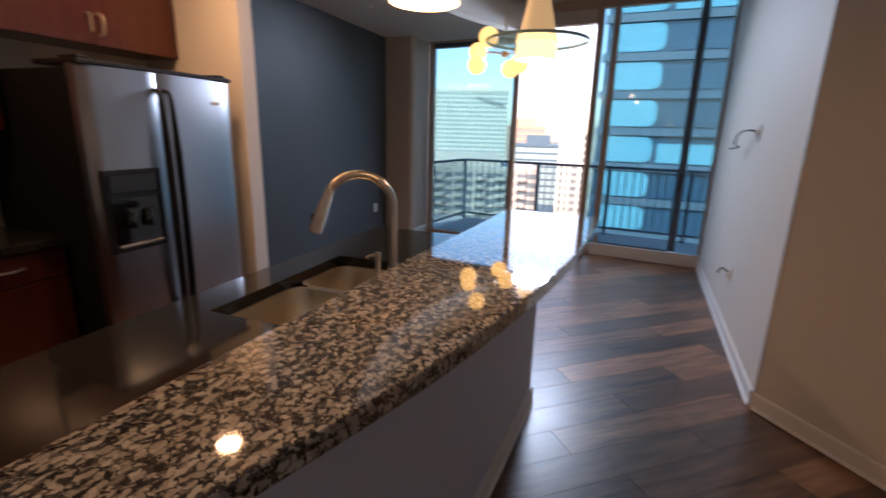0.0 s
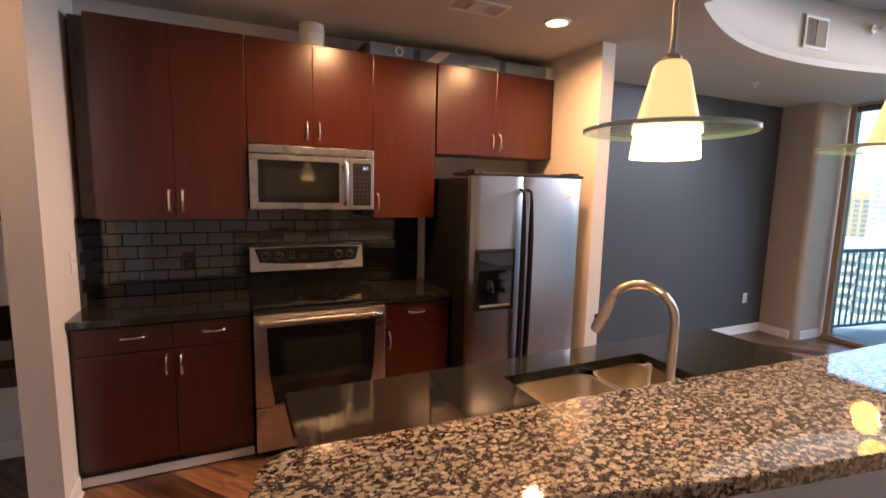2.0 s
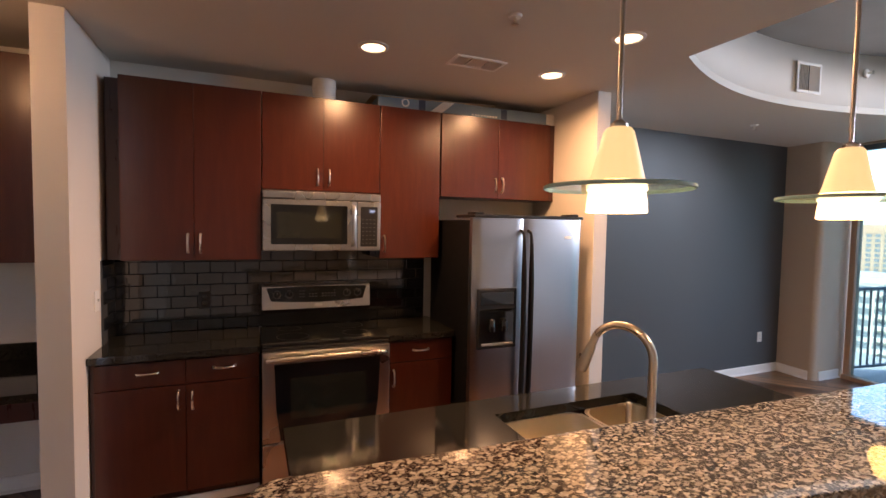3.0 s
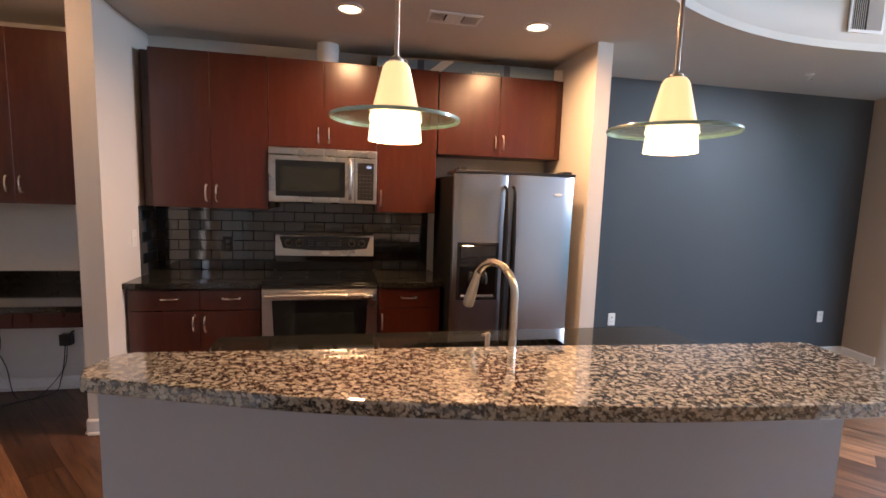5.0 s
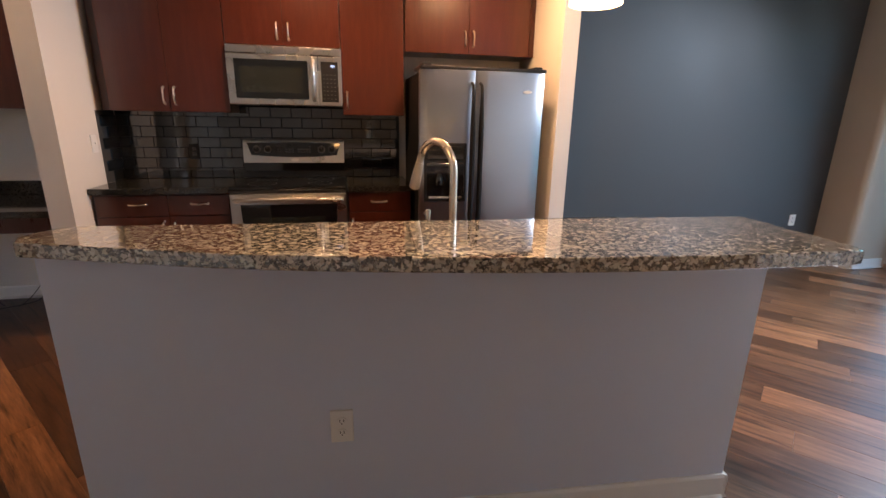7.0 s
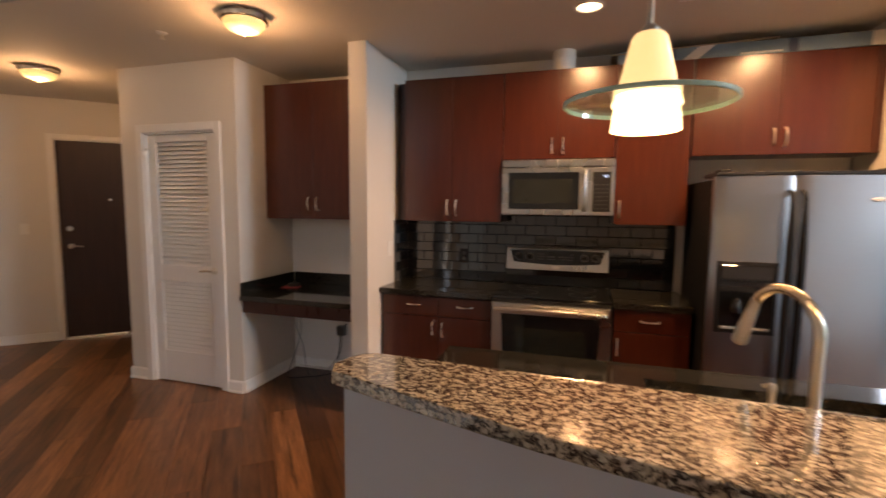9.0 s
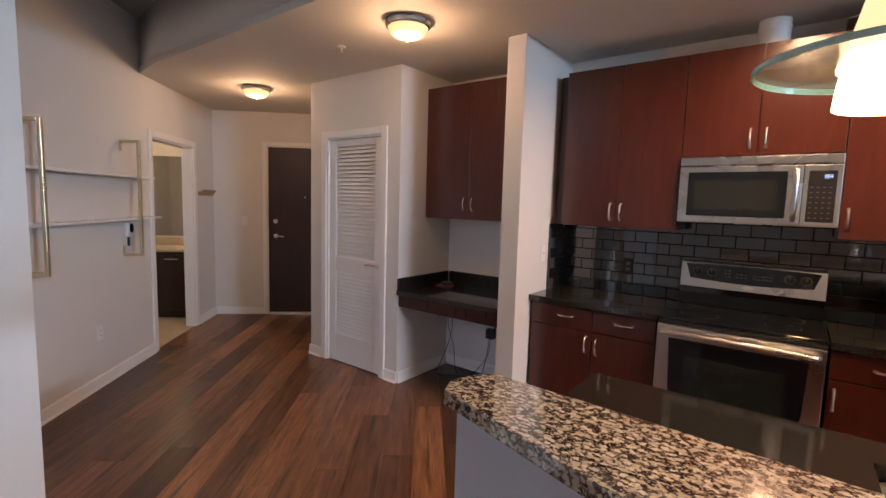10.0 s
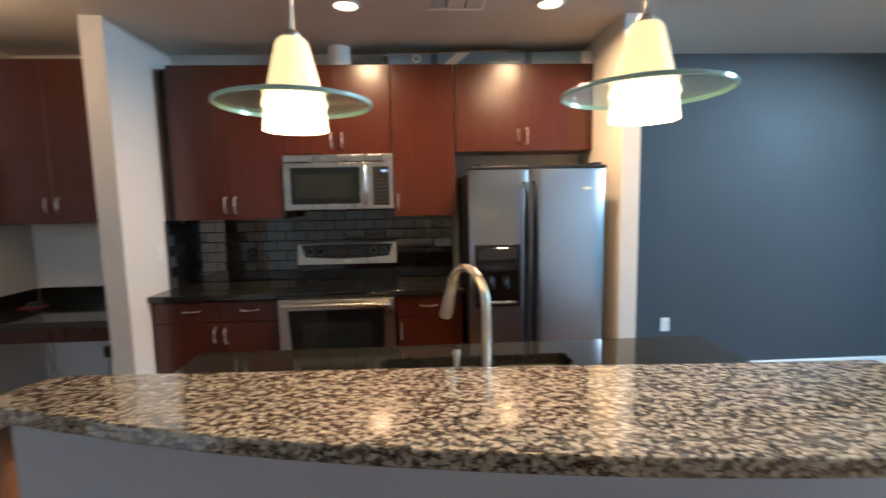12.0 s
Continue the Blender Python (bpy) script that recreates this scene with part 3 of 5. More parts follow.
bar("stile", 3.24, 3.32, -0.004, 0.05, 0.16, 2.85, M_RAIL, "dark sliding door stile")
bar("bottom_rail", 2.441, 3.239, 0.02, 0.06, 0.052, 0.16, M_RAIL)
for x0, x1, z1 in ((0.06, UL - 0.06, 2.545), (2.255, 2.369, 2.85), (2.44, 3.24, 2.85), (3.32, WL - 0.05, 2.85)):
    p = part("pane", box(x0, x1, 0.036, 0.044, 0.05, z1, m=WIN), M_WINDOW, win, "blue tinted glass pane")
    p.visible_shadow = False

# ---- balcony ----
BAL = WIN
tagged(part("balcony_floor", box(-0.9, WL + 0.9, 0.11, 1.62, -0.20, -0.03, 0.01, m=BAL), M_BALCONY), "grey concrete balcony slab outside the window", "balcony", kind="structure")
rail = thing("balcony_railing", WIN @ Vector((0, 1.5, -0.03)), "dark painted metal balcony railing with upright bars", "railing")
RX0, RX1, RY = -0.10, WL + 0.5, 1.5
part("top_rail", box(RX0, RX1, RY - 0.025, RY + 0.025, 0.975, 1.015, 0.006, m=BAL), M_RAIL, rail)
part("bottom_rail", box(RX0, RX1, RY - 0.018, RY + 0.018, 0.06, 0.09, 0.004, m=BAL), M_RAIL, rail)
part("top_rail", box(RX0 - 0.025, RX0 + 0.025, 0.2, RY - 0.026, 0.975, 1.015, 0.006, m=BAL), M_RAIL, rail)
part("bottom_rail", box(RX0 - 0.018, RX0 + 0.018, 0.2, RY - 0.026, 0.06, 0.09, 0.004, m=BAL), M_RAIL, rail)
for x in (RX0, 1.19, 2.30, 3.4):
    part("post", box(x - 0.025, x + 0.025, RY - 0.024, RY + 0.024, -0.03, 0.973, 0.004, m=BAL), M_RAIL, rail)
part("post", box(RX0 - 0.024, RX0 + 0.024, 0.2, 0.25, -0.03, 0.973, 0.004, m=BAL), M_RAIL, rail)
bal_mesh = mesh_of(box(-0.008, 0.008, -0.008, 0.008, 0.0, 0.884), "baluster", M_RAIL)
for x, y in [(RX0 + 0.11 * i, RY) for i in range(1, 40) if RX0 + 0.11 * i < RX1] + [(RX0, 0.32 + 0.11 * i) for i in range(11)]:
    b = new("baluster", bal_mesh)
    b.parent = rail
    b.matrix_parent_inverse = rail.matrix_world.inverted()
    b.matrix_basis = BAL @ pose(x, y, 0.09)

# ---- kitchen cabinets ----


def pull(parent, at, upright, m=None, size=0.11):
    """An arched nickel pull; at its middle on the face, which looks along +x."""
    x, y, z = at
    h = size / 2
    rows = [(0.0, -h), (0.018, -h * 0.86), (0.027, -h * 0.45), (0.030, 0), (0.027, h * 0.45), (0.018, h * 0.86), (0.0, h)]
    pts = [(x + a, y, z + s) if upright else (x + a, y + s, z) for a, s in rows]
    fine = bent(pts, 4)
    n = len(fine)
    bm = tube(fine, 0.005, 8, taper=[0.0080 - 0.0024 * math.sin(math.pi * i / (n - 1)) for i in range(n)])
    return part("handle", bm, M_NICKEL, parent, "brushed nickel arched pull", True)


def cabinet(name, x0, x1, y0, y1, z0, z1, doors, label, toe=0.0, body_mat=None):
    """A cabinet with slab fronts on its +x face. doors rows of (y0, y1, z0, z1, handle (y, z), upright, part name)."""
    t = thing(name, ((x0 + x1) / 2, (y0 + y1) / 2, z0), label, "cabinet", "kitchen cabinets")
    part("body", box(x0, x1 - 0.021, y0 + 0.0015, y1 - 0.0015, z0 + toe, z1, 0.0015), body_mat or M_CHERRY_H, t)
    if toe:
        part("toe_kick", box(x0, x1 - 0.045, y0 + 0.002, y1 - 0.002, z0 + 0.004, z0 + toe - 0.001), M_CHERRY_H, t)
    for a, b, c, d, hp, upright, pn in doors:
        f = part(pn, box(x1 - 0.020, x1, a + 0.0015, b - 0.0015, c + 0.0015, d - 0.0015, 0.0022, 2), M_CHERRY, t)
        if hp:
            pull(f, (x1 - 0.001, *hp), upright)
    return t


UF = -2.62
ub, ut = 1.405, 2.470
cabinet("wall_cabinet", BACK + 0.002, UF, -0.714, 0.047, ub, ut, [(-0.714, -0.335, ub, ut, (-0.368, ub + 0.105), True, "door"), (-0.335, 0.046, ub, ut, (-0.300, ub + 0.105), True, "door")], "tall cherry veneer wall cabinet with two doors")
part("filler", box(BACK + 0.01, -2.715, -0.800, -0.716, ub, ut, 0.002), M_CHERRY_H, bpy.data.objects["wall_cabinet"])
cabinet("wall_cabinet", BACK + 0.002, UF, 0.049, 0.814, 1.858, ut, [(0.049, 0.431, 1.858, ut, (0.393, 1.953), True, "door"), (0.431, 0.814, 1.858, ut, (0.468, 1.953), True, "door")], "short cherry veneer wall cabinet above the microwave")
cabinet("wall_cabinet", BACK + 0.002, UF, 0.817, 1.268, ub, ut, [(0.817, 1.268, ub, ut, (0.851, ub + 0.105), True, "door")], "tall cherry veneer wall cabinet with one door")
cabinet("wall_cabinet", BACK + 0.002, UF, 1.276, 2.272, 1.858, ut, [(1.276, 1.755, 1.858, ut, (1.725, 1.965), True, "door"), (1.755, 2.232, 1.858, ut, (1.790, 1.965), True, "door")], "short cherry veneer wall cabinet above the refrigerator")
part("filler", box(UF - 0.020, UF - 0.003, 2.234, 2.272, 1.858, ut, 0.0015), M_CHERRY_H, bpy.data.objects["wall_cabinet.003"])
BF = -2.375
cabinet("base_cabinet", BACK + 0.002, BF, -0.812, 0.030, 0, 0.874, [(-0.79, -0.359, 0.725, 0.865, (-0.543, 0.806), False, "drawer"), (-0.359, 0.028, 0.725, 0.865, (-0.162, 0.806), False, "drawer"), (-0.79, -0.359, 0.105, 0.722, (-0.395, 0.635), True, "door"), (-0.359, 0.028, 0.105, 0.722, (-0.325, 0.632), True, "door")], "cherry veneer base cabinet with two drawers and doors", 0.1)
cabinet("base_cabinet", BACK + 0.002, BF, 0.830, 1.285, 0, 0.874, [(0.83, 1.283, 0.725, 0.865, (1.05, 0.80), False, "drawer"), (0.83, 1.283, 0.105, 0.722, (0.858, 0.620), True, "door")], "narrow cherry veneer base cabinet beside the range", 0.1)
for a, b in ((-0.812, 0.030), (0.83, 1.285)):
    tagged(part("toe_trim", box(BF - 0.044, BF - 0.030, a, b, 0.004, 0.055, 0.003), M_TRIM), "white trim board at the cabinet foot", "trim", kind="structure")
for nm, a, b in (("worktop", -0.813, 0.034), ("worktop", 0.826, 1.292)):
    tagged(part(nm, box(BACK + 0.002, BF + 0.022, a, b, 0.8755, 0.915, 0.004, 2), M_BLACKSTONE), "polished black granite worktop on the base cabinets", "worktop")

# desk in the alcove
cabinet("wall_cabinet", BACK + 0.002, -2.555, -1.943, -0.950, ub, 2.498, [(-1.942, -1.487, ub, 2.498, (-1.527, ub + 0.125), True, "door"), (-1.487, -0.952, ub, 2.498, (-1.449, ub + 0.125), True, "door")], "cherry veneer wall cabinet above the desk")
desk = thing("built_in_desk", (-2.56, -1.455, 0.70), "built-in desk with black granite top and cherry apron", "desk")
part("top", box(BACK + 0.002, -2.20, -1.943, -0.949, 0.765, 0.805, 0.004, 2), M_BLACKSTONE, desk)
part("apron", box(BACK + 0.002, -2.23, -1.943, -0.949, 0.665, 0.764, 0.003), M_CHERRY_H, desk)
part("splashback", box(BACK + 0.002, BACK + 0.022, -1.92, -0.949, 0.8055, 0.905, 0.002), M_BLACKSTONE, desk)
part("splashback", box(BACK + 0.023, -2.21, -1.943, -1.923, 0.8055, 0.905, 0.002), M_BLACKSTONE, desk)
part("splashback", box(BACK + 0.023, -2.21, -0.969, -0.949, 0.8055, 0.905, 0.002), M_BLACKSTONE, desk)

# ---- range ----
rg = thing("range", (-2.6, 0.43, 0), "stainless steel electric range with black glass cooktop", "range")
RA, RB, RF = 0.040, 0.818, -2.335
part("body", box(BACK + 0.006, RF - 0.03, RA, RB, 0.03, 0.895, 0.003), M_BLACKTEX, rg)
part("cooktop", box(BACK + 0.05, RF - 0.005, RA - 0.002, RB + 0.002, 0.8965, 0.918, 0.006, 2), M_BLACKGLASS, rg, "black glass cooktop")
for x, y, r in ((-2.52, 0.23, 0.10), (-2.52, 0.63, 0.085), (-2.75, 0.23, 0.075), (-2.75, 0.63, 0.10)):
    part("burner_ring", lathe([(r, 0), (r, 0.0006), (r - 0.004, 0.0006), (r - 0.004, 0)], (x, y, 0.9182), n=36), M_BLACK, bpy.data.objects["cooktop"])
guard = part("backguard", prism([(-2.912, 1.036), (-2.852, 1.036), (-2.872, 1.195), (-2.912, 1.205)], RA + 0.012, RB - 0.006, 0.004, m=Matrix(((1, 0, 0, 0), (0, 0, 1, 0), (0, 1, 0, 0), (0, 0, 0, 1)))), M_STEEL, rg)
part("guard_base", box(BACK + 0.006, -2.858, RA + 0.014, RB - 0.008, 0.919, 1.035, 0.003), M_BLACKGLASS, rg)
SL = math.atan2(0.020, 0.159)
PANEL = Matrix.Translation((-2.8515, 0.433, 1.036)) @ Matrix.Rotation(-SL, 4, "Y")
FACE = PANEL @ Matrix(((0, 0, 1, 0), (1, 0, 0, 0), (0, 1, 0, 0), (0, 0, 0, 1)))
dip = [(y, 0.058 - 0.016 * math.cos(y * math.pi / 0.64)) for y in np.linspace(-0.322, 0.322, 15)]
cp = part("control_panel", prism([*dip, (0.352, 0.150), (0.2, 0.155), (0, 0.157), (-0.2, 0.155), (-0.352, 0.150)], -0.001, 0.004, 0.001, m=FACE), M_BLACKGLASS, guard, "curved black glass control panel")
for y in (-0.282, -0.200, 0.205, 0.285):
    kb = part("knob", lathe([(0.024, 0), (0.022, 0.012), (0.019, 0.024), (0.017, 0.027), (0.0, 0.027)], None, PANEL @ pose(0.004, y, 0.102, ry=90), 24), M_BLACK, guard, smooth=True)
    part("knob_ring", lathe([(0.0275, 0), (0.027, 0.003), (0.0245, 0.003), (0.0245, 0)], None, PANEL @ pose(0.0042, y, 0.102, ry=90), 24), M_GREYPLASTIC, kb, smooth=True)
    part("pointer", box(0.0315, 0.0325, -0.0022, 0.0022, 0.002, 0.016, m=PANEL @ pose(0, y, 0.102)), M_GREYPLASTIC, kb)
    for k in range(7):
        a, c = radians(-60 + 50 * k), y + 0.034 * math.sin(radians(-60 + 50 * k))
        part("dial_mark", box(0.0042, 0.0048, c - 0.003, c + 0.003, 0.1005 + 0.034 * math.cos(a), 0.1035 + 0.034 * math.cos(a), m=PANEL), M_KEYMARK, cp)
for y0, cols, rows in ((-0.125, 2, 3), (-0.060, 3, 2), (0.030, 4, 2), (0.115, 1, 3)):
    for i in range(cols):
        for j in range(rows):
            c = y0 + 0.022 * i
            part("button_mark", box(0.004, 0.0048, c - 0.007, c + 0.007, 0.080 + 0.020 * j, 0.087 + 0.020 * j, m=PANEL), M_KEYMARK, cp)
part("display", box(0.004, 0.0048, -0.060, 0.012, 0.122, 0.142, m=PANEL), M_OVENGLASS, cp)
part("badge", lathe([(0.03, 0), (0.028, 0.003), (0, 0.0035)], None, PANEL @ pose(0.0, 0, 0.022, ry=90) @ Matrix.Diagonal((0.4, 1, 1, 1)), 24), M_TRIM, guard, smooth=True)
od = part("oven_door", box(RF - 0.03, RF + 0.012, RA + 0.002, RB - 0.002, 0.325, 0.872, 0.006, 2), M_STEEL, rg)
part("vent_strip", box(RF - 0.03, RF - 0.006, RA + 0.002, RB - 0.002, 0.875, 0.895, 0.002), M_BLACK, rg)
og = [(-0.285, 0.335), (0.285, 0.335), (0.310, 0.52), (0.322, 0.80), (-0.322, 0.80), (-0.310, 0.52)]
part("oven_window", prism(og, 0.0125, 0.0165, 0.001, m=Matrix.Translation((RF, 0.43, 0)) @ Matrix(((0, 0, 1, 0), (1, 0, 0, 0), (0, 1, 0, 0), (0, 0, 0, 1)))), M_BLACKGLASS, od)
part("inner_window", box(RF + 0.0168, RF + 0.0175, 0.20, 0.66, 0.46, 0.71), M_OVENGLASS, od)
part("handle", tube(bent([(RF + 0.012, RA + 0.035, 0.825), (RF + 0.045, RA + 0.05, 0.832), (RF + 0.055, 0.25, 0.838), (RF + 0.057, 0.43, 0.84), (RF + 0.055, 0.61, 0.838), (RF + 0.045, RB - 0.05, 0.832), (RF + 0.012, RB - 0.035, 0.825)], 5), 0.014, 12), M_STEEL, od, "brushed steel oven handle", True)
part("drawer", box(RF - 0.03, RF + 0.010, RA + 0.002, RB - 0.002, 0.045, 0.318, 0.010, 3), M_STEEL, rg)

# ---- microwave ----
mw = thing("microwave", (-2.75, 0.437, 1.459), "stainless steel over-the-range microwave with black window", "microwave")
MF = -2.585
part("body", box(BACK + 0.004, MF - 0.04, 0.051, 0.815, 1.462, 1.850, 0.003), M_BLACK, mw)
md = part("door", box(MF - 0.038, MF, 0.051, 0.652, 1.462, 1.796, 0.006, 2), M_STEEL, mw)
part("top_grille", box(MF - 0.038, MF - 0.002, 0.051, 0.815, 1.799, 1.850, 0.006, 2), M_STEEL, mw)
part("window", box(MF - 0.001, MF + 0.003, 0.10, 0.585, 1.505, 1.762, 0.003), M_BLACKGLASS, md)
part("inner_window", box(MF + 0.0032, MF + 0.004, 0.135, 0.545, 1.545, 1.715), M_OVENGLASS, md)
part("handle", tube(bent([(MF, 0.622, 1.50), (MF + 0.035, 0.622, 1.52), (MF + 0.042, 0.622, 1.63), (MF + 0.035, 0.622, 1.745), (MF, 0.622, 1.765)], 5), 0.014, 12), M_STEEL, md, "brushed steel microwave handle", True)
mp = part("control_panel", box(MF - 0.038, MF, 0.654, 0.815, 1.462, 1.796, 0.006, 2), M_STEEL, mw)
part("keypad", box(MF - 0.001, MF + 0.003, 0.675, 0.792, 1.49, 1.762, 0.003), M_BLACK, mp)
bm = bmesh.new()
for i in range(4):
    for j in range(7):
        box(MF + 0.003, MF + 0.0036, 0.685 + 0.026 * i, 0.697 + 0.026 * i, 1.51 + 0.027 * j, 1.515 + 0.027 * j, bm=bm)
tagged(part("key_marks", bm, M_KEYMARK, mp), kind="stuff")
bm = bmesh.new()
for i, segs in enumerate(("bc", "acdfg", "bcfg")):
    y = 0.735 + 0.014 * i
    place = {"a": (0, 0.009, 0.017, 0.019), "g": (0, 0.009, 0.0085, 0.0105), "d": (0, 0.009, 0, 0.002), "f": (0, 0.002, 0.009, 0.019), "e": (0, 0.002, 0, 0.01), "b": (0.007, 0.009, 0.009, 0.019), "c": (0.007, 0.009, 0, 0.01)}
    for s in segs:
        a, b, c, d = place[s]
        box(MF + 0.003, MF + 0.0038, y + a, y + b, 1.722 + c, 1.722 + d, bm=bm)
part("clock", bm, M_CLOCK, mp, "lit blue clock digits")

# ---- refrigerator ----
fr = thing("refrigerator", (-2.5, 1.745, 0), "side by side stainless steel refrigerator with water dispenser", "refrigerator")
FA, FS, FB, FF = 1.312, 1.685, 2.176, -2.115
part("body", box(BACK + 0.03, FF - 0.085, FA, FB, 0.02, 1.685, 0.004), M_BLACKTEX, fr, "black textured cabinet")


def fridge_door(a, b, name):
    mid, rows = (FA + FB) / 2, []
    ys = np.linspace(a, b, 12)
    out = [(FF - 0.08, a), *[(FF - 0.35 * (y - mid) ** 2 * 0.35 - (0.012 if i in (0, 11) else 0), y) for i, y in enumerate(ys)], (FF - 0.08, b)]
    return part(name, prism(out, 0.09, 1.70, 0.004), M_STEEL_V, fr, smooth=True)


fd = fridge_door(FA, FS - 0.003, "freezer_door")
fd2 = fridge_door(FS + 0.003, FB, "fridge_door")
part("kick_grille", box(FF - 0.085, FF - 0.04, FA + 0.01, FB - 0.01, 0.02, 0.085), M_BLACK, fr)
part("top_cover", box(FF - 0.30, FF - 0.005, FA - 0.001, FB + 0.001, 1.7005, 1.722, 0.006, 2), M_BLACK, fr)
for y in (FA + 0.05, FB - 0.05):
    part("hinge_cap", box(FF - 0.16, FF - 0.03, y - 0.03, y + 0.03, 1.7225, 1.738, 0.006, 2), M_BLACK, fr)
dp = part("dispenser", box(FF - 0.004, FF + 0.008, 1.338, 1.632, 0.835, 1.235, 0.006, 2), M_BLACK, fd, "black water and ice dispenser")
part("recess", box(FF + 0.0082, FF + 0.0105, 1.355, 1.615, 0.86, 1.10, 0.001), M_BLACKGLASS, dp)
part("control_strip", box(FF + 0.0082, FF + 0.013, 1.36, 1.61, 1.125, 1.215, 0.003), M_BLACKGLASS, dp)
for y in (1.44, 1.53):
    part("paddle", lathe([(0.024, 0), (0.028, 0.03), (0.018, 0.075), (0.012, 0.08), (0, 0.08)], (FF + 0.02, y, 0.955), n=16), M_BLACKGLASS, dp, smooth=True)
part("drip_tray", box(FF + 0.008, FF + 0.024, 1.37, 1.60, 0.86, 0.874, 0.003), M_GREYPLASTIC, dp)
for y, par in ((FS - 0.028, fd), (FS + 0.030, fd2)):
    pts = bent([(FF - 0.004, y, 1.62), (FF + 0.04, y, 1.58), (FF + 0.052, y, 1.35), (FF + 0.055, y, 1.05), (FF + 0.052, y, 0.75), (FF + 0.04, y, 0.50), (FF - 0.004, y, 0.46)], 6)
    part("handle", tube(pts, 0.017, 12, taper=[0.009 + 0.009 * min(1.0, max(0.0, (1.60 - p.z) / 0.28)) for p in pts]), M_BLACKTEX, par, "long black door handle", True)
part("badge", lathe([(0.032, 0), (0.030, 0.003), (0, 0.0035)], None, pose(FF - 0.0075, 2.05, 1.575, ry=90) @ Matrix.Diagonal((0.32, 1, 1, 1)), 24), M_TRIM, fd2, smooth=True)

# ---- island ----
bar_front = [(-0.338, -0.025), (-0.300, 0.09), (-0.262, 0.20), (-0.152, 0.55), (-0.066, 0.94), (0.000, 1.36), (0.038, 1.78), (0.056, 2.16)]
front = [tuple(p.xy) for p in bent([(x, y, 0) for x, y in bar_front], 5)]
bar_out = front + [(0.050, 2.198), (0.02, 2.214), (-0.39, 2.230), (-0.408, 2.218)] + [(-0.43, 1.73), (-0.468, 1.14), (-0.495, 0.53), (-0.52, 0.03), (-0.505, -0.005), (-0.47, -0.03), (-0.40, -0.05)]
tagged(part("bar_top", prism(bar_out, 1.030, 1.070, 0.005, seg=3), M_GRANITE), "curved black and cream speckled granite bar top", "worktop")
pony = [(-0.362, 0.0), (-0.213, 2.185), (-0.40, 2.20), (-0.50, 0.02)]
pw = tagged(part("wall_pony", prism(pony, 0, 1.0295), M_PONY), "grey painted half wall under the bar top", "half wall", kind="structure")
base_strip((-0.213, 2.185), (-0.362, 0.0), h=0.11)
base_strip((-0.40, 2.20), (-0.199, 2.184), h=0.11)
base_strip((-0.352, 0.0), (-0.50, 0.02), h=0.11)
isl = thing("island_cabinet", (-0.8, 1.1, 0), "cherry veneer island base cabinet under the sink counter", "cabinet", "kitchen cabinets")
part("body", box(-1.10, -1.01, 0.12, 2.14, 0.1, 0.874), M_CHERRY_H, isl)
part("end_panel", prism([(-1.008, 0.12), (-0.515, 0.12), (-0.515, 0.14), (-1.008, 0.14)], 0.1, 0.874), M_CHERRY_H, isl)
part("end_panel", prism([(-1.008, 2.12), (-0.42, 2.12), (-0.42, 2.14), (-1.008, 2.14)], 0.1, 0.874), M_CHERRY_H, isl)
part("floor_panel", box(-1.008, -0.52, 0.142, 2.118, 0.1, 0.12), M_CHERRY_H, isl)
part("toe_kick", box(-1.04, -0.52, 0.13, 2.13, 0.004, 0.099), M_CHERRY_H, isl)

# the sink counter, with the sink's cut-out
SX0, SX1, SY0, SY1 = -0.99, -0.645, 0.85, 1.555
bm = bmesh.new()
back = lambda y: -0.508 + 0.047 * y
cells = [(-1.145, SX0, 0.085, 2.19), (SX0, SX1, 0.085, SY0), (SX0, SX1, SY1, 2.19)]
for a, b, c, d in cells:
    box(a, b, c, d, 0.8755, 0.915, bm=bm)
for c, d in ((0.085, 2.19),):
    vs = []
    for z in (0.8755, 0.915):
        vs.append([bm.verts.new(p) for p in ((SX1, c, z), (back(c) , c, z), (back(d), d, z), (SX1, d, z))])
    bm.faces.new(vs[0][::-1]); bm.faces.new(vs[1])
    for i in range(4):
        bm.faces.new((vs[0][i], vs[0][(i + 1) % 4], vs[1][(i + 1) % 4], vs[1][i]))
bmesh.ops.remove_doubles(bm, verts=bm.verts, dist=0.0005)
tagged(part("sink_counter", bm, M_BLACKSTONE), "polished black granite sink counter below the bar", "worktop")

# ---- sink and tap ----
sink = thing("sink", ((SX0 + SX1) / 2, (SY0 + SY1) / 2, 0.70), "double bowl stainless steel undermount sink", "sink")


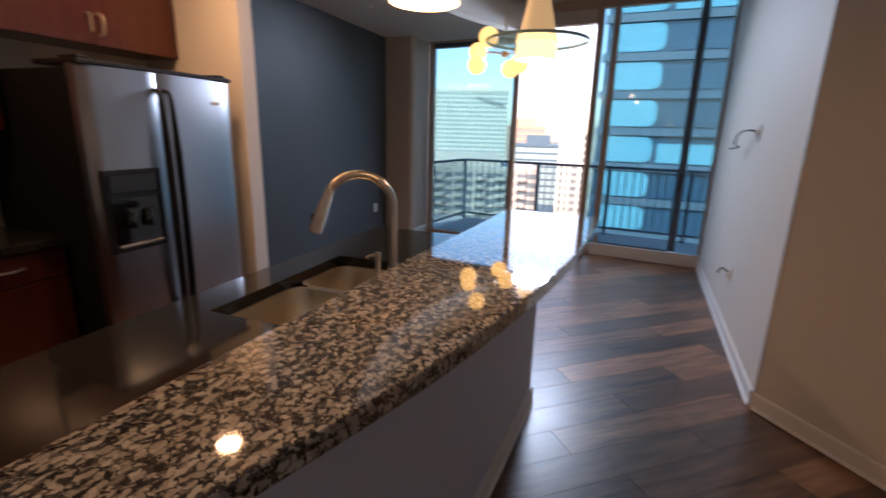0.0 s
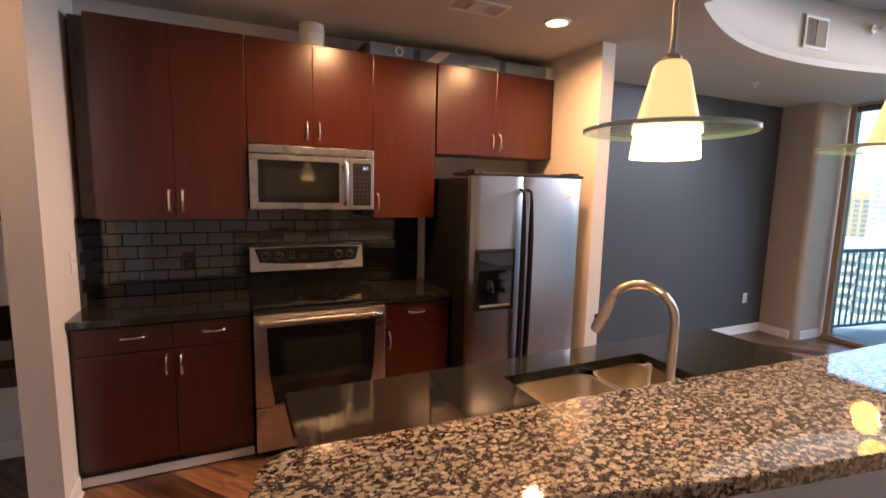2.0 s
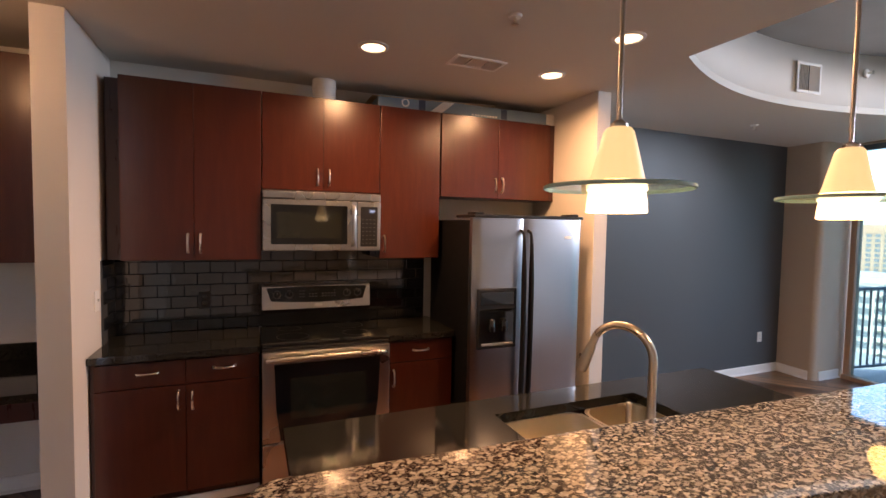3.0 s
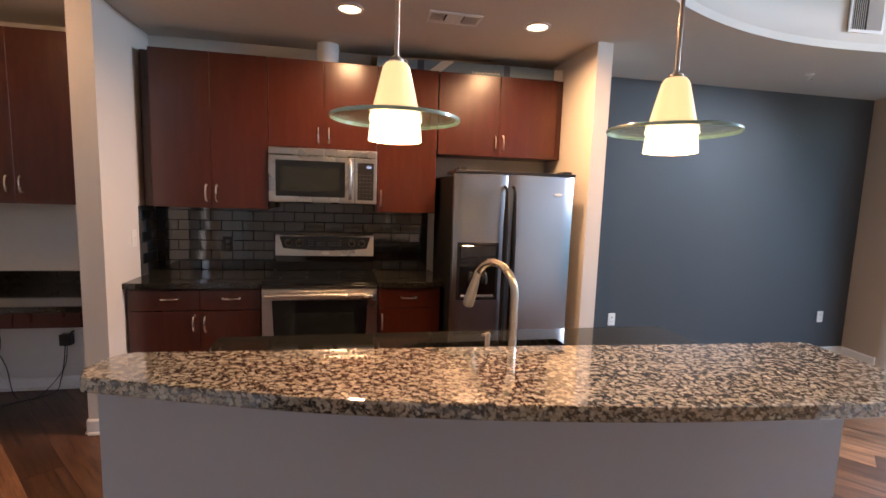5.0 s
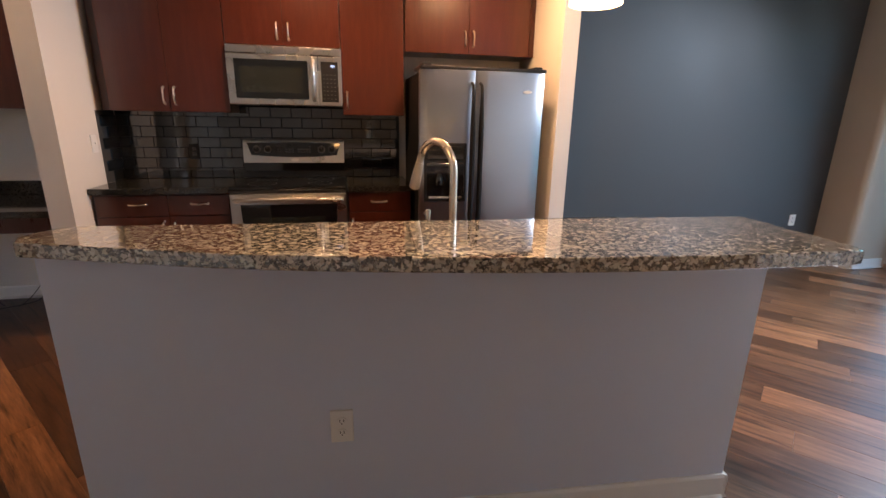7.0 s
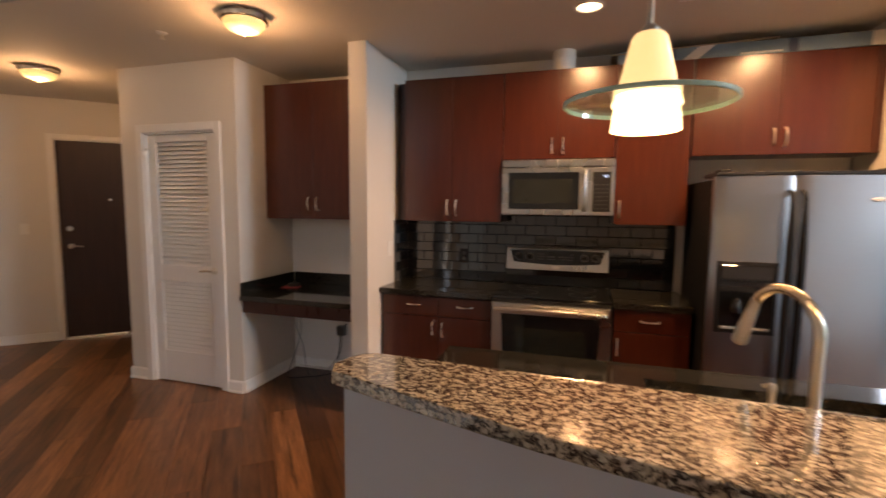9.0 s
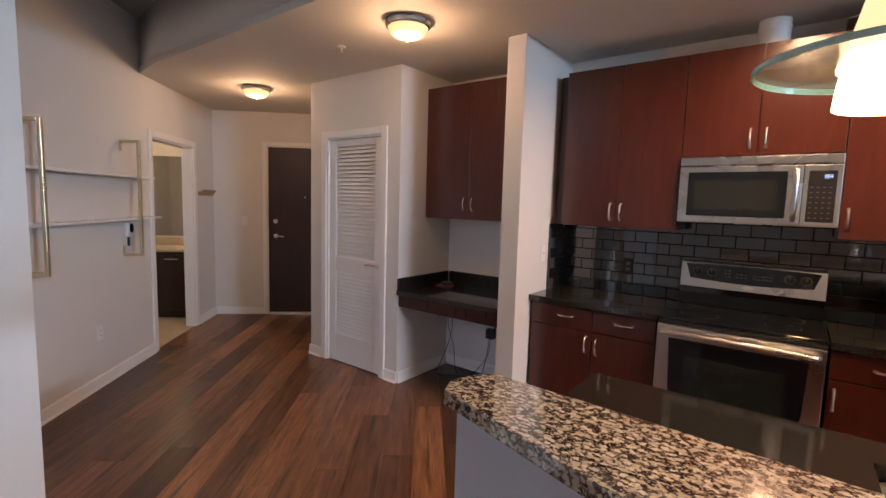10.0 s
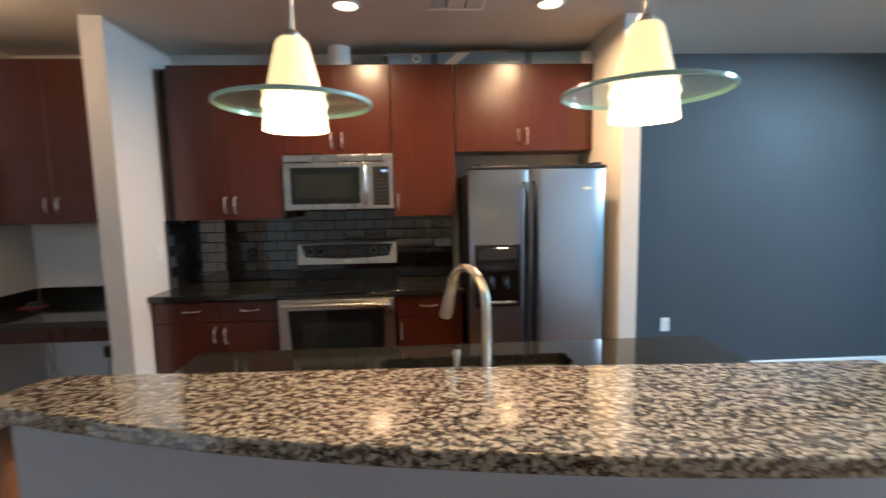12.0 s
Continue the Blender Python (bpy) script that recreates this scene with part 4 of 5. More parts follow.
def bowl(y0, y1, x0, x1):
    def loop(s, z):
        r, pts = 0.075 + s * 0.2, []
        a0, a1, b0, b1 = x0 + s, x1 - s, y0 + s, y1 - s
        for cx, cy, st in ((a1 - r, b1 - r, 0), (a0 + r, b1 - r, 90), (a0 + r, b0 + r, 180), (a1 - r, b0 + r, 270)):
            pts += [(cx + r * math.cos(radians(st + k * 18)), cy + r * math.sin(radians(st + k * 18)), z) for k in range(6)]
        return pts
    bm = bmesh.new()
    rows = [[bm.verts.new(p) for p in loop(s, z)] for s, z in ((-0.012, 0.874), (0.0, 0.874), (0.004, 0.80), (0.008, 0.73), (0.016, 0.705), (0.032, 0.692), (0.055, 0.688))]
    n = len(rows[0])
    for a, b in zip(rows, rows[1:]):
        for i in range(n):
            bm.faces.new((a[i], a[(i + 1) % n], b[(i + 1) % n], b[i]))
    bm.faces.new(rows[-1])
    ob = part("bowl", bm, M_SINK, sink, "brushed steel bowl", True)
    part("drain", lathe([(0.04, 0), (0.038, 0.003), (0.02, 0.001), (0, 0.001)], ((x0 + x1) / 2, (y0 + y1) / 2, 0.6905), n=20), M_NICKEL, ob, smooth=True)


bowl(SY0 + 0.004, 1.235, SX0 + 0.004, SX1 - 0.004)
bowl(1.265, SY1 - 0.004, SX0 + 0.004, SX1 - 0.004)
part("divider", box(SX0 + 0.01, SX1 - 0.01, 1.236, 1.264, 0.80, 0.868, 0.01, 3), M_SINK, sink, smooth=True)
TX, TY = -0.545, 1.178
tap = thing("kitchen_tap", (TX, TY, 0.915), "brushed nickel gooseneck pull-down kitchen tap", "tap")
arc = [(TX, TY, 0.99), (TX, TY, 1.19)]
e = Vector((-0.905, -0.425, 0)).normalized()
for k in range(0, 11):
    a = math.pi * k / 10 * 0.93
    p = Vector((TX, TY, 1.215)) + e * (0.104 * (1 - math.cos(a))) + UP * (0.102 * math.sin(a))
    arc.append(tuple(p))
part("spout", tube(bent(arc, 3), 0.0135, 14), M_NICKEL, tap, smooth=True)
tip = Vector(arc[-1])
dn = (tip - Vector(arc[-2])).normalized()
part("spray_head", tube([tip, tip + dn * 0.02, tip + dn * 0.07, tip + dn * 0.105, tip + dn * 0.11], 0.017, 14, taper=[0.0145, 0.017, 0.020, 0.021, 0.017]), M_NICKEL, tap, smooth=True)
part("button", box(-0.006, 0.006, -0.004, 0.004, -0.012, 0.012, 0.002, m=Matrix.Translation(tip + dn * 0.06 + e * 0.02)), M_BLACK, tap)
part("body", lathe([(0.030, 0), (0.030, 0.006), (0.021, 0.012), (0.0185, 0.08), (0.0165, 0.10), (0.0135, 0.105)], (TX, TY, 0.9155), n=24), M_NICKEL, tap, smooth=True)
part("lever", tube([(TX, TY + 0.018, 0.975), (TX + 0.004, TY + 0.045, 0.985), (TX + 0.01, TY + 0.10, 1.02)], 0.006, 10), M_NICKEL, tap, smooth=True)
sd = thing("soap_dispenser", (TX - 0.01, 1.092, 0.915), "brushed nickel soap dispenser beside the tap", "soap dispenser")
part("base", lathe([(0.02, 0), (0.02, 0.008), (0.012, 0.014), (0.010, 0.05), (0.0, 0.051)], (TX - 0.01, 1.092, 0.9155), n=20), M_NICKEL, sd, smooth=True)
part("spout", tube([(TX - 0.01, 1.092, 0.96), (TX - 0.01, 1.092, 1.058), (TX - 0.01, 1.092, 1.085), (TX - 0.01, 1.092, 1.089)], 0.009, 14, taper=[0.0085, 0.0085, 0.010, 0.008]), M_NICKEL, sd, smooth=True)
part("nozzle", tube([(TX - 0.01, 1.092, 1.075), (TX - 0.03, 1.088, 1.077), (TX - 0.045, 1.085, 1.069)], 0.0045, 10), M_NICKEL, sd, smooth=True)

# ---- pendants ----


def pendant(x, y):
    t = thing("pendant_lamp", (x, y, 1.677), "lit opal glass pendant lamp with a clear glass disc", "pendant lamp", "pendants over the bar")
    o = (x, y, 1.677)
    part("shade", lathe([(0.0600, 0.070), (0.0555, 0.084), (0.047, 0.120), (0.0385, 0.156), (0.033, 0.178), (0.026, 0.187), (0.012, 0.190), (0, 0.190)], o, n=48), M_SHADE, t, "warm glowing cone shade", True)
    part("lower_shade", lathe([(0.0635, 0.0), (0.0660, 0.001), (0.0635, 0.028), (0.0608, 0.046), (0.0645, 0.050), (0.0655, 0.055), (0.0640, 0.061), (0.0575, 0.068), (0.04, 0.069)], o, n=48), M_SHADE_HOT, t, "bright opal glass cup", True)
    d = part("glass_disc", lathe([(0.0665, 0.051), (0.1575, 0.051), (0.1575, 0.059), (0.0665, 0.059), (0.0665, 0.051)], o, n=72), M_DISCGLASS, t, "clear glass disc", True)
    part("disc_edge", lathe([(0.1577, 0.0505), (0.1605, 0.052), (0.1605, 0.058), (0.1577, 0.0595), (0.1577, 0.0505)], o, n=72), M_DISCEDGE, d, "green glass edge")
    part("cap", lathe([(0.018, 0.1895), (0.018, 0.196), (0.009, 0.204), (0, 0.204)], o, n=24), M_NICKEL, t, smooth=True)
    part("rod", tube([(x, y, 1.878), (x, y, LOW - 0.02)], 0.0055, 10), M_NICKEL, t, smooth=True)
    part("canopy", lathe([(0.0, -0.03), (0.03, -0.028), (0.06, -0.012), (0.062, -0.001)], (x, y, LOW), n=32), M_NICKEL, t, smooth=True)
    return t


for x, y in PENDANTS:
    pendant(x, y)

# ---- globe chandelier in the living area ----
CX, CY, CZ = -0.90, 4.02, 2.105
ch = thing("globe_chandelier", (CX, CY, CZ), "brass chandelier with lit opal glass globes", "chandelier")
part("stem", tube([(CX, CY, CZ), (CX, CY, HIGH)], 0.007, 8), M_GOLD, ch, smooth=True)
part("hub", lathe([(0, -0.03), (0.025, -0.02), (0.028, 0.0), (0.025, 0.02), (0, 0.03)], (CX, CY, CZ), n=20), M_GOLD, ch, smooth=True)
part("canopy", lathe([(0, -0.03), (0.05, -0.025), (0.065, 0.0)], (CX, CY, HIGH + 0.028), n=24), M_GOLD, ch, smooth=True)
for gx, gy, gz in ((-1.11, 3.91, 2.010), (-0.975, 3.76, 2.195), (-0.90, 4.26, 2.015), (-0.745, 3.92, 2.010), (-1.15, 4.06, 2.135), (-0.61, 4.18, 2.170)):
    part("arm", tube([(CX, CY, CZ), (CX + 0.6 * (gx - CX), CY + 0.6 * (gy - CY), CZ + 0.02), (gx, gy, gz)], 0.005, 8), M_GOLD, ch, smooth=True)
    part("globe", lathe([(0.078 * math.sin(a), -0.078 * math.cos(a)) for a in np.linspace(0, math.pi, 17)], (gx, gy, gz), n=28), M_GLOBE, ch, "lit opal glass globe", True)

# ---- ceiling fittings ----
for cx, cy in CANS:
    t = thing("recessed_light", (cx, cy, LOW), "lit recessed ceiling light with a white ring", "ceiling light", "recessed lights")
    part("ring", lathe([(0.062, -0.001), (0.085, -0.001), (0.085, -0.006), (0.066, -0.010), (0.062, -0.001)], (cx, cy, LOW), n=40), M_TRIM, t, smooth=True)
    part("lens", lathe([(0, -0.0035), (0.061, -0.0035), (0.061, -0.001), (0, -0.001)], (cx, cy, LOW), n=40), M_LENS, t, "glowing lens")
for cx, cy in FLUSH:
    t = thing("ceiling_lamp", (cx, cy, LOW), "lit alabaster bowl ceiling lamp with a nickel ring", "ceiling lamp", "bowl ceiling lamps")
    part("pan", lathe([(0, -0.002), (0.134, -0.002), (0.142, -0.018), (0.134, -0.036), (0.122, -0.042)], (cx, cy, LOW), n=48), M_NICKEL, t, smooth=True)
    part("bowl", lathe([(0.121, -0.040), (0.112, -0.064), (0.088, -0.086), (0.05, -0.100), (0.0, -0.106)], (cx, cy, LOW), n=48), M_BOWL, t, "warm glowing bowl", True)
    part("finial", lathe([(0, -0.122), (0.008, -0.118), (0.009, -0.111), (0, -0.109)], (cx, cy, LOW), n=14), M_NICKEL, t, smooth=True)


def sprinkler(x, y):
    t = thing("sprinkler_head", (x, y, LOW), "small white ceiling fire sprinkler head", "sprinkler")
    part("escutcheon", lathe([(0, -0.001), (0.034, -0.001), (0.030, -0.010), (0.012, -0.013), (0, -0.013)], (x, y, LOW), n=24), M_TRIM, t, smooth=True)
    part("stem", lathe([(0.008, -0.013), (0.007, -0.04), (0.018, -0.041), (0.018, -0.044), (0, -0.044)], (x, y, LOW), n=16), M_NICKEL, t, smooth=True)


for x, y in ((-1.36, 1.12), (-2.34, 4.28), (-1.68, -2.03)):
    sprinkler(x, y)


def vent(m, w, h, name, label, slats=9, plate_in=True):
    """A register facing local +z, centred on local 0."""
    t = thing(name, m.translation, label, "air vent")
    bm = bmesh.new()
    f = 0.022
    for a, b, c, d in ((-w, w, -h, -h + f), (-w, w, h - f, h), (-w, -w + f, -h + f, h - f), (w - f, w, -h + f, h - f)):
        box(a, b, c, d, 0.001, 0.012, 0.003, bm=bm, m=m)
    part("border", bm, M_TRIM, t)
    part("backing", box(-w + f, w - f, -h + f, h - f, 0.0005, 0.002, m=m), M_DARKSLOT, t)
    if plate_in:
        part("centre_plate", box(-w * 0.30, w * 0.30, -h + f + 0.002, h - f - 0.002, 0.003, 0.009, m=m), M_TRIM, t)
    for s in (-1, 1):
        for i in range(slats):
            lo = w * 0.33 if plate_in else 0.0
            x = s * (lo + (w * 0.95 - lo - f) * (i + 0.5) / slats + 0.002)
            part("slat", box(-0.002, 0.002, -h + f, h - f, 0.001, 0.011, m=m @ pose(x, 0, 0.001, ry=35 * s)), M_TRIM, t)
    return t


vent(pose(-1.985, 1.235, LOW, 180, 0, 90), 0.165, 0.085, "ceiling_vent", "white ceiling air register with slats")
vx, vy = -1.780, 4.045
vent(Matrix.Translation((vx + 0.006, vy, 2.855)) @ Matrix.Rotation(radians(85.5), 4, "Z") @ Matrix.Rotation(radians(90), 4, "X"), 0.135, 0.12, "wall_vent", "white air register on the curved bulkhead", 7, False)

# ---- pantry door ----
dr = thing("pantry_door", (-2.225, -2.87, 0), "closed white louvered pantry door with nickel lever", "door")
bm = bmesh.new()
W, H = 0.692, 2.080
DM = PAN @ pose(0.014, 0.022, 0.010)
part("stile", box(0, 0.088, 0, 0.036, 0, H - 0.012, 0.002, m=DM), M_TRIM, dr)
part("stile", box(W - 0.088, W, 0, 0.036, 0, H - 0.012, 0.002, m=DM), M_TRIM, dr)
for z0, z1 in ((0, 0.265), (0.865, 1.00), (2.01, H - 0.012)):
    part("rail", box(0.0885, W - 0.0885, 0.001, 0.035, z0, z1, 0.002, m=DM), M_TRIM, dr)
slat_me = mesh_of(box(0.089, W - 0.089, -0.003, 0.003, -0.0185, 0.0185, 0.0014), "louvre_slat", M_TRIM)
for z0, z1 in ((0.265, 0.865), (1.00, 2.01)):
    n = int((z1 - z0) / 0.0345)
    for i in range(n):
        o = new("louvre_slat", slat_me)
        o.parent = dr
        o.matrix_parent_inverse = dr.matrix_world.inverted()
        o.matrix_basis = DM @ pose(0, 0.018, z0 + (z1 - z0) * (i + 0.5) / n, -34)


def lever(parent, m, way):
    part("lever", lathe([(0.030, 0), (0.030, 0.006), (0.012, 0.010), (0.010, 0.045), (0, 0.046)], None, m @ pose(0, 0, 0, 90), 20), M_NICKEL, parent, "nickel lever handle", True)
    part("lever", tube(bent([m @ Vector((0, -0.042, 0)), m @ Vector((way * 0.04, -0.048, 0.004)), m @ Vector((way * 0.11, -0.044, -0.004))], 5), 0.008, 10), M_NICKEL, parent, smooth=True)


lever(dr, DM @ pose(W - 0.05, 0, 0.97), -1)
for z in (0.27, 1.08, 1.85):
    part("hinge", tube([DM @ Vector((-0.006, -0.006, z)), DM @ Vector((-0.006, -0.006, z + 0.09))], 0.007, 8), M_NICKEL, dr, smooth=True)
hk = thing("door_hook", DM @ Vector((-0.01, -0.02, 1.93)), "small nickel hook on the door hinge", "hook")
part("arm", tube(bent([DM @ Vector((-0.01, -0.012, 1.95)), DM @ Vector((0.03, -0.03, 1.955)), DM @ Vector((0.03, -0.05, 1.93)), DM @ Vector((-0.005, -0.03, 1.90)), DM @ Vector((-0.005, -0.03, 1.86))], 5), 0.005, 8), M_NICKEL, hk, smooth=True)

# ---- entry door ----
ed = thing("entry_door", ENTRY.translation, "closed dark espresso entry door with nickel hardware", "door")
EM = ENTRY @ pose(0.008, 0.03, 0.02)
part("leaf", box(0, 0.884, 0, 0.045, 0.0, 2.175, 0.003, m=EM), M_DOOR, ed)
part("threshold", box(-0.005, 0.889, -0.05, 0.044, -0.016, -0.002, 0.003, m=EM), M_NICKEL, ed)
lever(ed, EM @ pose(0.095, 0, 1.02), 1)
part("deadbolt", lathe([(0.030, 0), (0.030, 0.008), (0.022, 0.02), (0, 0.021)], None, EM @ pose(0.092, 0, 1.215, 90), 24), M_NICKEL, ed, smooth=True)
part("peephole", lathe([(0.011, 0), (0.009, 0.004), (0, 0.004)], None, EM @ pose(0.47, 0, 1.536, 90), 16), M_NICKEL, ed, smooth=True)

# ---- things on the hall wall ----
plate("light_switch", HALL @ Vector((1.549, -0.385, 1.238)), (HALL.to_3x3() @ Vector((-1, 0, 0))).xy, "white light switch on the entry wall", "light switch", "switch")
plate("wall_outlet", HALL @ Vector((-0.863, -0.001, 0.437)), (HALL.to_3x3() @ Vector((0, -1, 0))).xy, "white duplex outlet on the hall wall", "outlet")
pg = thing("peg_rail", HALL @ Vector((1.25, 0, 1.60)), "wooden peg rail of crossed slats", "coat rack")
part("board", box(1.07, 1.47, -0.016, -0.001, 1.548, 1.590, 0.003, m=HALL), M_HOOKWOOD, pg)
for i in range(10):
    u = 1.085 + 0.040 * i
    part("peg", tube([HALL @ Vector((u, -0.016, 1.545)), HALL @ Vector((u + 0.016, -0.058, 1.612))], 0.010, 8), M_HOOKWOOD, pg, smooth=True)
sh = thing("wall_shelf", HALL @ Vector((-0.8, 0, 1.02)), "two white shelves on champagne metal brackets", "shelf")
for u in (-1.585, -0.485):
    bm = bmesh.new()
    box(u - 0.013, u + 0.013, -0.160, -0.138, 1.01, 1.99, 0.002, bm=bm, m=HALL)
    for z0, z1 in ((1.966, 1.99), (1.01, 1.034)):
        box(u - 0.013, u + 0.013, -0.1375, -0.001, z0, z1, 0.002, bm=bm, m=HALL)
    for z0, z1 in ((1.90, 1.965), (1.035, 1.10)):
        box(u - 0.013, u + 0.013, -0.012, -0.001, z0, z1, 0.002, bm=bm, m=HALL)
    part("bracket", bm, M_GOLD, sh, "champagne metal loop bracket")
for z, u1 in ((1.685, -0.20), (1.328, -0.10)):
    bow = [(-1.72 + (u1 + 1.72) * k / 12, -0.010) for k in range(13)] + [(u1 - (u1 + 1.72) * k / 12, -0.137 + 0.022 * math.sin(math.pi * k / 12)) for k in range(13)]
    part("board", prism(bow, z - 0.009, z + 0.009, 0.002, m=HALL, seg=1), M_TRIM, sh, "thin white shelf board with a curved front")
cm = thing("wall_thermostat", HALL @ Vector((-0.42, 0, 1.26)), "white round-cornered wall device with a black face", "thermostat")
part("housing", box(-0.47, -0.37, -0.03, -0.001, 1.17, 1.295, 0.012, 3, m=HALL), M_WHITEPLASTIC, cm, smooth=True)
part("face", lathe([(0.03, 0), (0.028, 0.004), (0, 0.005)], None, HALL @ pose(-0.41, -0.0305, 1.245, 90) @ Matrix.Diagonal((1, 1.4, 1, 1)), 24), M_BLACKGLASS, cm, smooth=True)
part("stem", box(-0.43, -0.415, -0.02, -0.001, 1.09, 1.165, 0.003, m=HALL), M_BLACK, cm)

# ---- outlets and switches elsewhere ----
plate("wall_outlet", (BACK + 0.001, 3.03, 0.445), (1, 0), "white duplex outlet on the slate wall", "outlet")
plate("wall_outlet", (BACK + 0.001, 5.41, 0.425), (1, 0), "white duplex outlet on the slate wall", "outlet")
plate("wall_outlet", (-0.3085, 0.774, 0.44), (1, -0.068), "white duplex outlet on the half wall", "outlet")
plate("light_switch", (-2.55, -0.814, 1.19), (0, 1), "white light switch beside the backsplash", "light switch", "switch")
tvn = Vector((-0.155, 3.08)).normalized()
for y, z, nm in ((3.73, 1.495, "cable_plate"), (3.83, 0.45, "wall_outlet")):
    x = 0.945 + 0.155 * (y - 2.63) / 3.08
    plate(nm, (x - 0.001, y, z), (-1, 0.05), "white wall plate with loose cables", "outlet")
    c = thing("loose_cable", (x - 0.02, y, z), "loose black cable hanging from a wall plate", "cable")
    part("lead", tube(bent([(x - 0.008, y, z), (x - 0.05, y + 0.03, z + 0.02), (x - 0.07, y + 0.25, z + 0.0), (x - 0.05, y + 0.45, z - 0.08), (x - 0.05, y + 0.30, z - 0.10), (x - 0.06, y + 0.55, z - 0.12)] if z > 1 else [(x - 0.008, y, z), (x - 0.05, y + 0.05, z + 0.03), (x - 0.06, y + 0.12, z - 0.02), (x - 0.04, y + 0.20, z - 0.05)], 6), 0.0065, 8), M_CABLE, c, smooth=True)
    part("plug", box(x - 0.03, x - 0.008, y - 0.012, y + 0.012, z - 0.012, z + 0.012, 0.003), M_WHITEPLASTIC, c)

# black outlet on the backsplash, sprinkler on the curved bulkhead, latch of the sliding door
OUT_Y, OUT_Z = -0.303, 1.117
SPR_X, SPR_Y, SPR_Z = -1.686, 4.65, 2.95
bo = thing("backsplash_outlet", (BACK + 0.014, OUT_Y, OUT_Z), "black duplex outlet on the tiled backsplash", "outlet")
part("cover_plate", box(BACK + 0.012, BACK + 0.019, OUT_Y - 0.036, OUT_Y + 0.036, OUT_Z - 0.058, OUT_Z + 0.058, 0.003, 2), M_BLACK, bo)
for z in (-0.021, 0.021):
    part("socket", box(BACK + 0.0192, BACK + 0.0215, OUT_Y - 0.016, OUT_Y + 0.016, OUT_Z + z - 0.014, OUT_Z + z + 0.014, 0.001), M_BLACKGLASS, bo)
ss = thing("side_sprinkler", (SPR_X, SPR_Y, SPR_Z), "white side wall sprinkler on the curved bulkhead", "sprinkler")
SPM = Matrix.Translation((SPR_X, SPR_Y, SPR_Z)) @ pose(0, 0, 0, ry=90)
part("escutcheon", lathe([(0.036, 0.0), (0.033, 0.010), (0.014, 0.014), (0, 0.014)], None, SPM, 24), M_TRIM, ss, smooth=True)
part("stem", lathe([(0.009, 0.014), (0.008, 0.042), (0.019, 0.043), (0.019, 0.046), (0, 0.046)], None, SPM, 16), M_NICKEL, ss, smooth=True)
part("latch", box(3.262, 3.292, -0.030, -0.0045, 0.86, 1.06, 0.006, 2, m=WIN), M_BLACK, win, "black sliding door latch")

# ---- clutter ----
dc = thing("carton", (-2.76, 1.5, ut), "long flat blue shipping carton with white tape", "box")
CM = Matrix.Translation((-2.77, 1.53, ut + 0.0015)) @ Matrix.Rotation(radians(-1.5), 4, "Z")
part("sleeve", box(-0.13, 0.13, -0.72, 0.70, 0.0, 0.085, 0.006, 2, m=CM), M_CARD, dc)
part("flap", box(-0.125, 0.134, -0.76, 0.20, 0.0865, 0.0945, 0.002, m=CM @ pose(0, 0, 0, 1.5)), M_BROWN_CARD, dc, "brown cardboard flap")
part("tape", box(0.131, 0.1325, 0.66, 0.735, 0.001, 0.083, m=CM), M_TAPE, dc)
part("end_wrap", box(-0.13, 0.133, 0.702, 0.735, 0.001, 0.084, m=CM), M_TAPE, dc)
bm = prism([(-0.33, 0.002), (-0.24, 0.002), (-0.14, 0.083), (-0.23, 0.083)], 0.1305, 0.1325, m=CM @ Matrix(((0, 0, 1, 0), (1, 0, 0, 0), (0, 1, 0, 0), (0, 0, 0, 1))))
part("tape", bm, M_TAPE, dc)
for y in (-0.42, 0.25):
    part("strap", box(0.1305, 0.132, y, y + 0.05, 0.002, 0.083, m=CM), M_NAVY, dc)
bm = bmesh.new()
for i in range(9):
    box(0.1305, 0.1318, 0.0 + 0.025 * i, 0.017 + 0.025 * i, 0.008, 0.020, bm=bm, m=CM)
part("print_bars", bm, M_TAPE, dc)
part("print_mark", lathe([(0.03, 0), (0.03, 0.001), (0.02, 0.001), (0.02, 0)], None, CM @ pose(0.1305, -0.52, 0.045, ry=90), 20), M_TAPE, dc)
du = thing("vent_duct", (-2.76, 0.452, ut), "white round vent duct above the microwave cabinet", "duct")
part("pipe", lathe([(0.078, 0.001), (0.078, 0.10), (0.082, 0.10), (0.082, 0.115), (0.078, 0.115), (0.078, LOW - ut - 0.001)], (-2.76, 0.452, ut), n=32), M_TRIM, du, smooth=True)
nb = thing("red_notebook", (-2.66, -1.79, 0.806), "small red notebook lying on the desk", "notebook")
part("cover", box(-0.05, 0.05, -0.07, 0.07, 0, 0.007, 0.001, m=pose(-2.66, -1.79, 0.8065, rz=12)), M_RED, nb)
dk = thing("desk_puck", (-2.69, -1.785, 0.814), "black round device on the desk", "device")
part("shell", lathe([(0.05, 0), (0.052, 0.012), (0.046, 0.024), (0, 0.026)], (-2.69, -1.785, 0.8140), n=28), M_BLACK, dk, smooth=True)
ca = thing("power_adapter", (BACK + 0.04, -1.43, 0.39), "black plug adapter with hanging cables below the desk", "adapter")
part("block", box(BACK + 0.002, BACK + 0.06, -1.470, -1.395, 0.350, 0.435, 0.006, 2), M_BLACK, ca)
part("strain_relief", tube([(BACK + 0.04, -1.405, 0.43), (BACK + 0.05, -1.385, 0.455), (BACK + 0.05, -1.37, 0.46)], 0.007, 8), M_BLACK, ca, smooth=True)
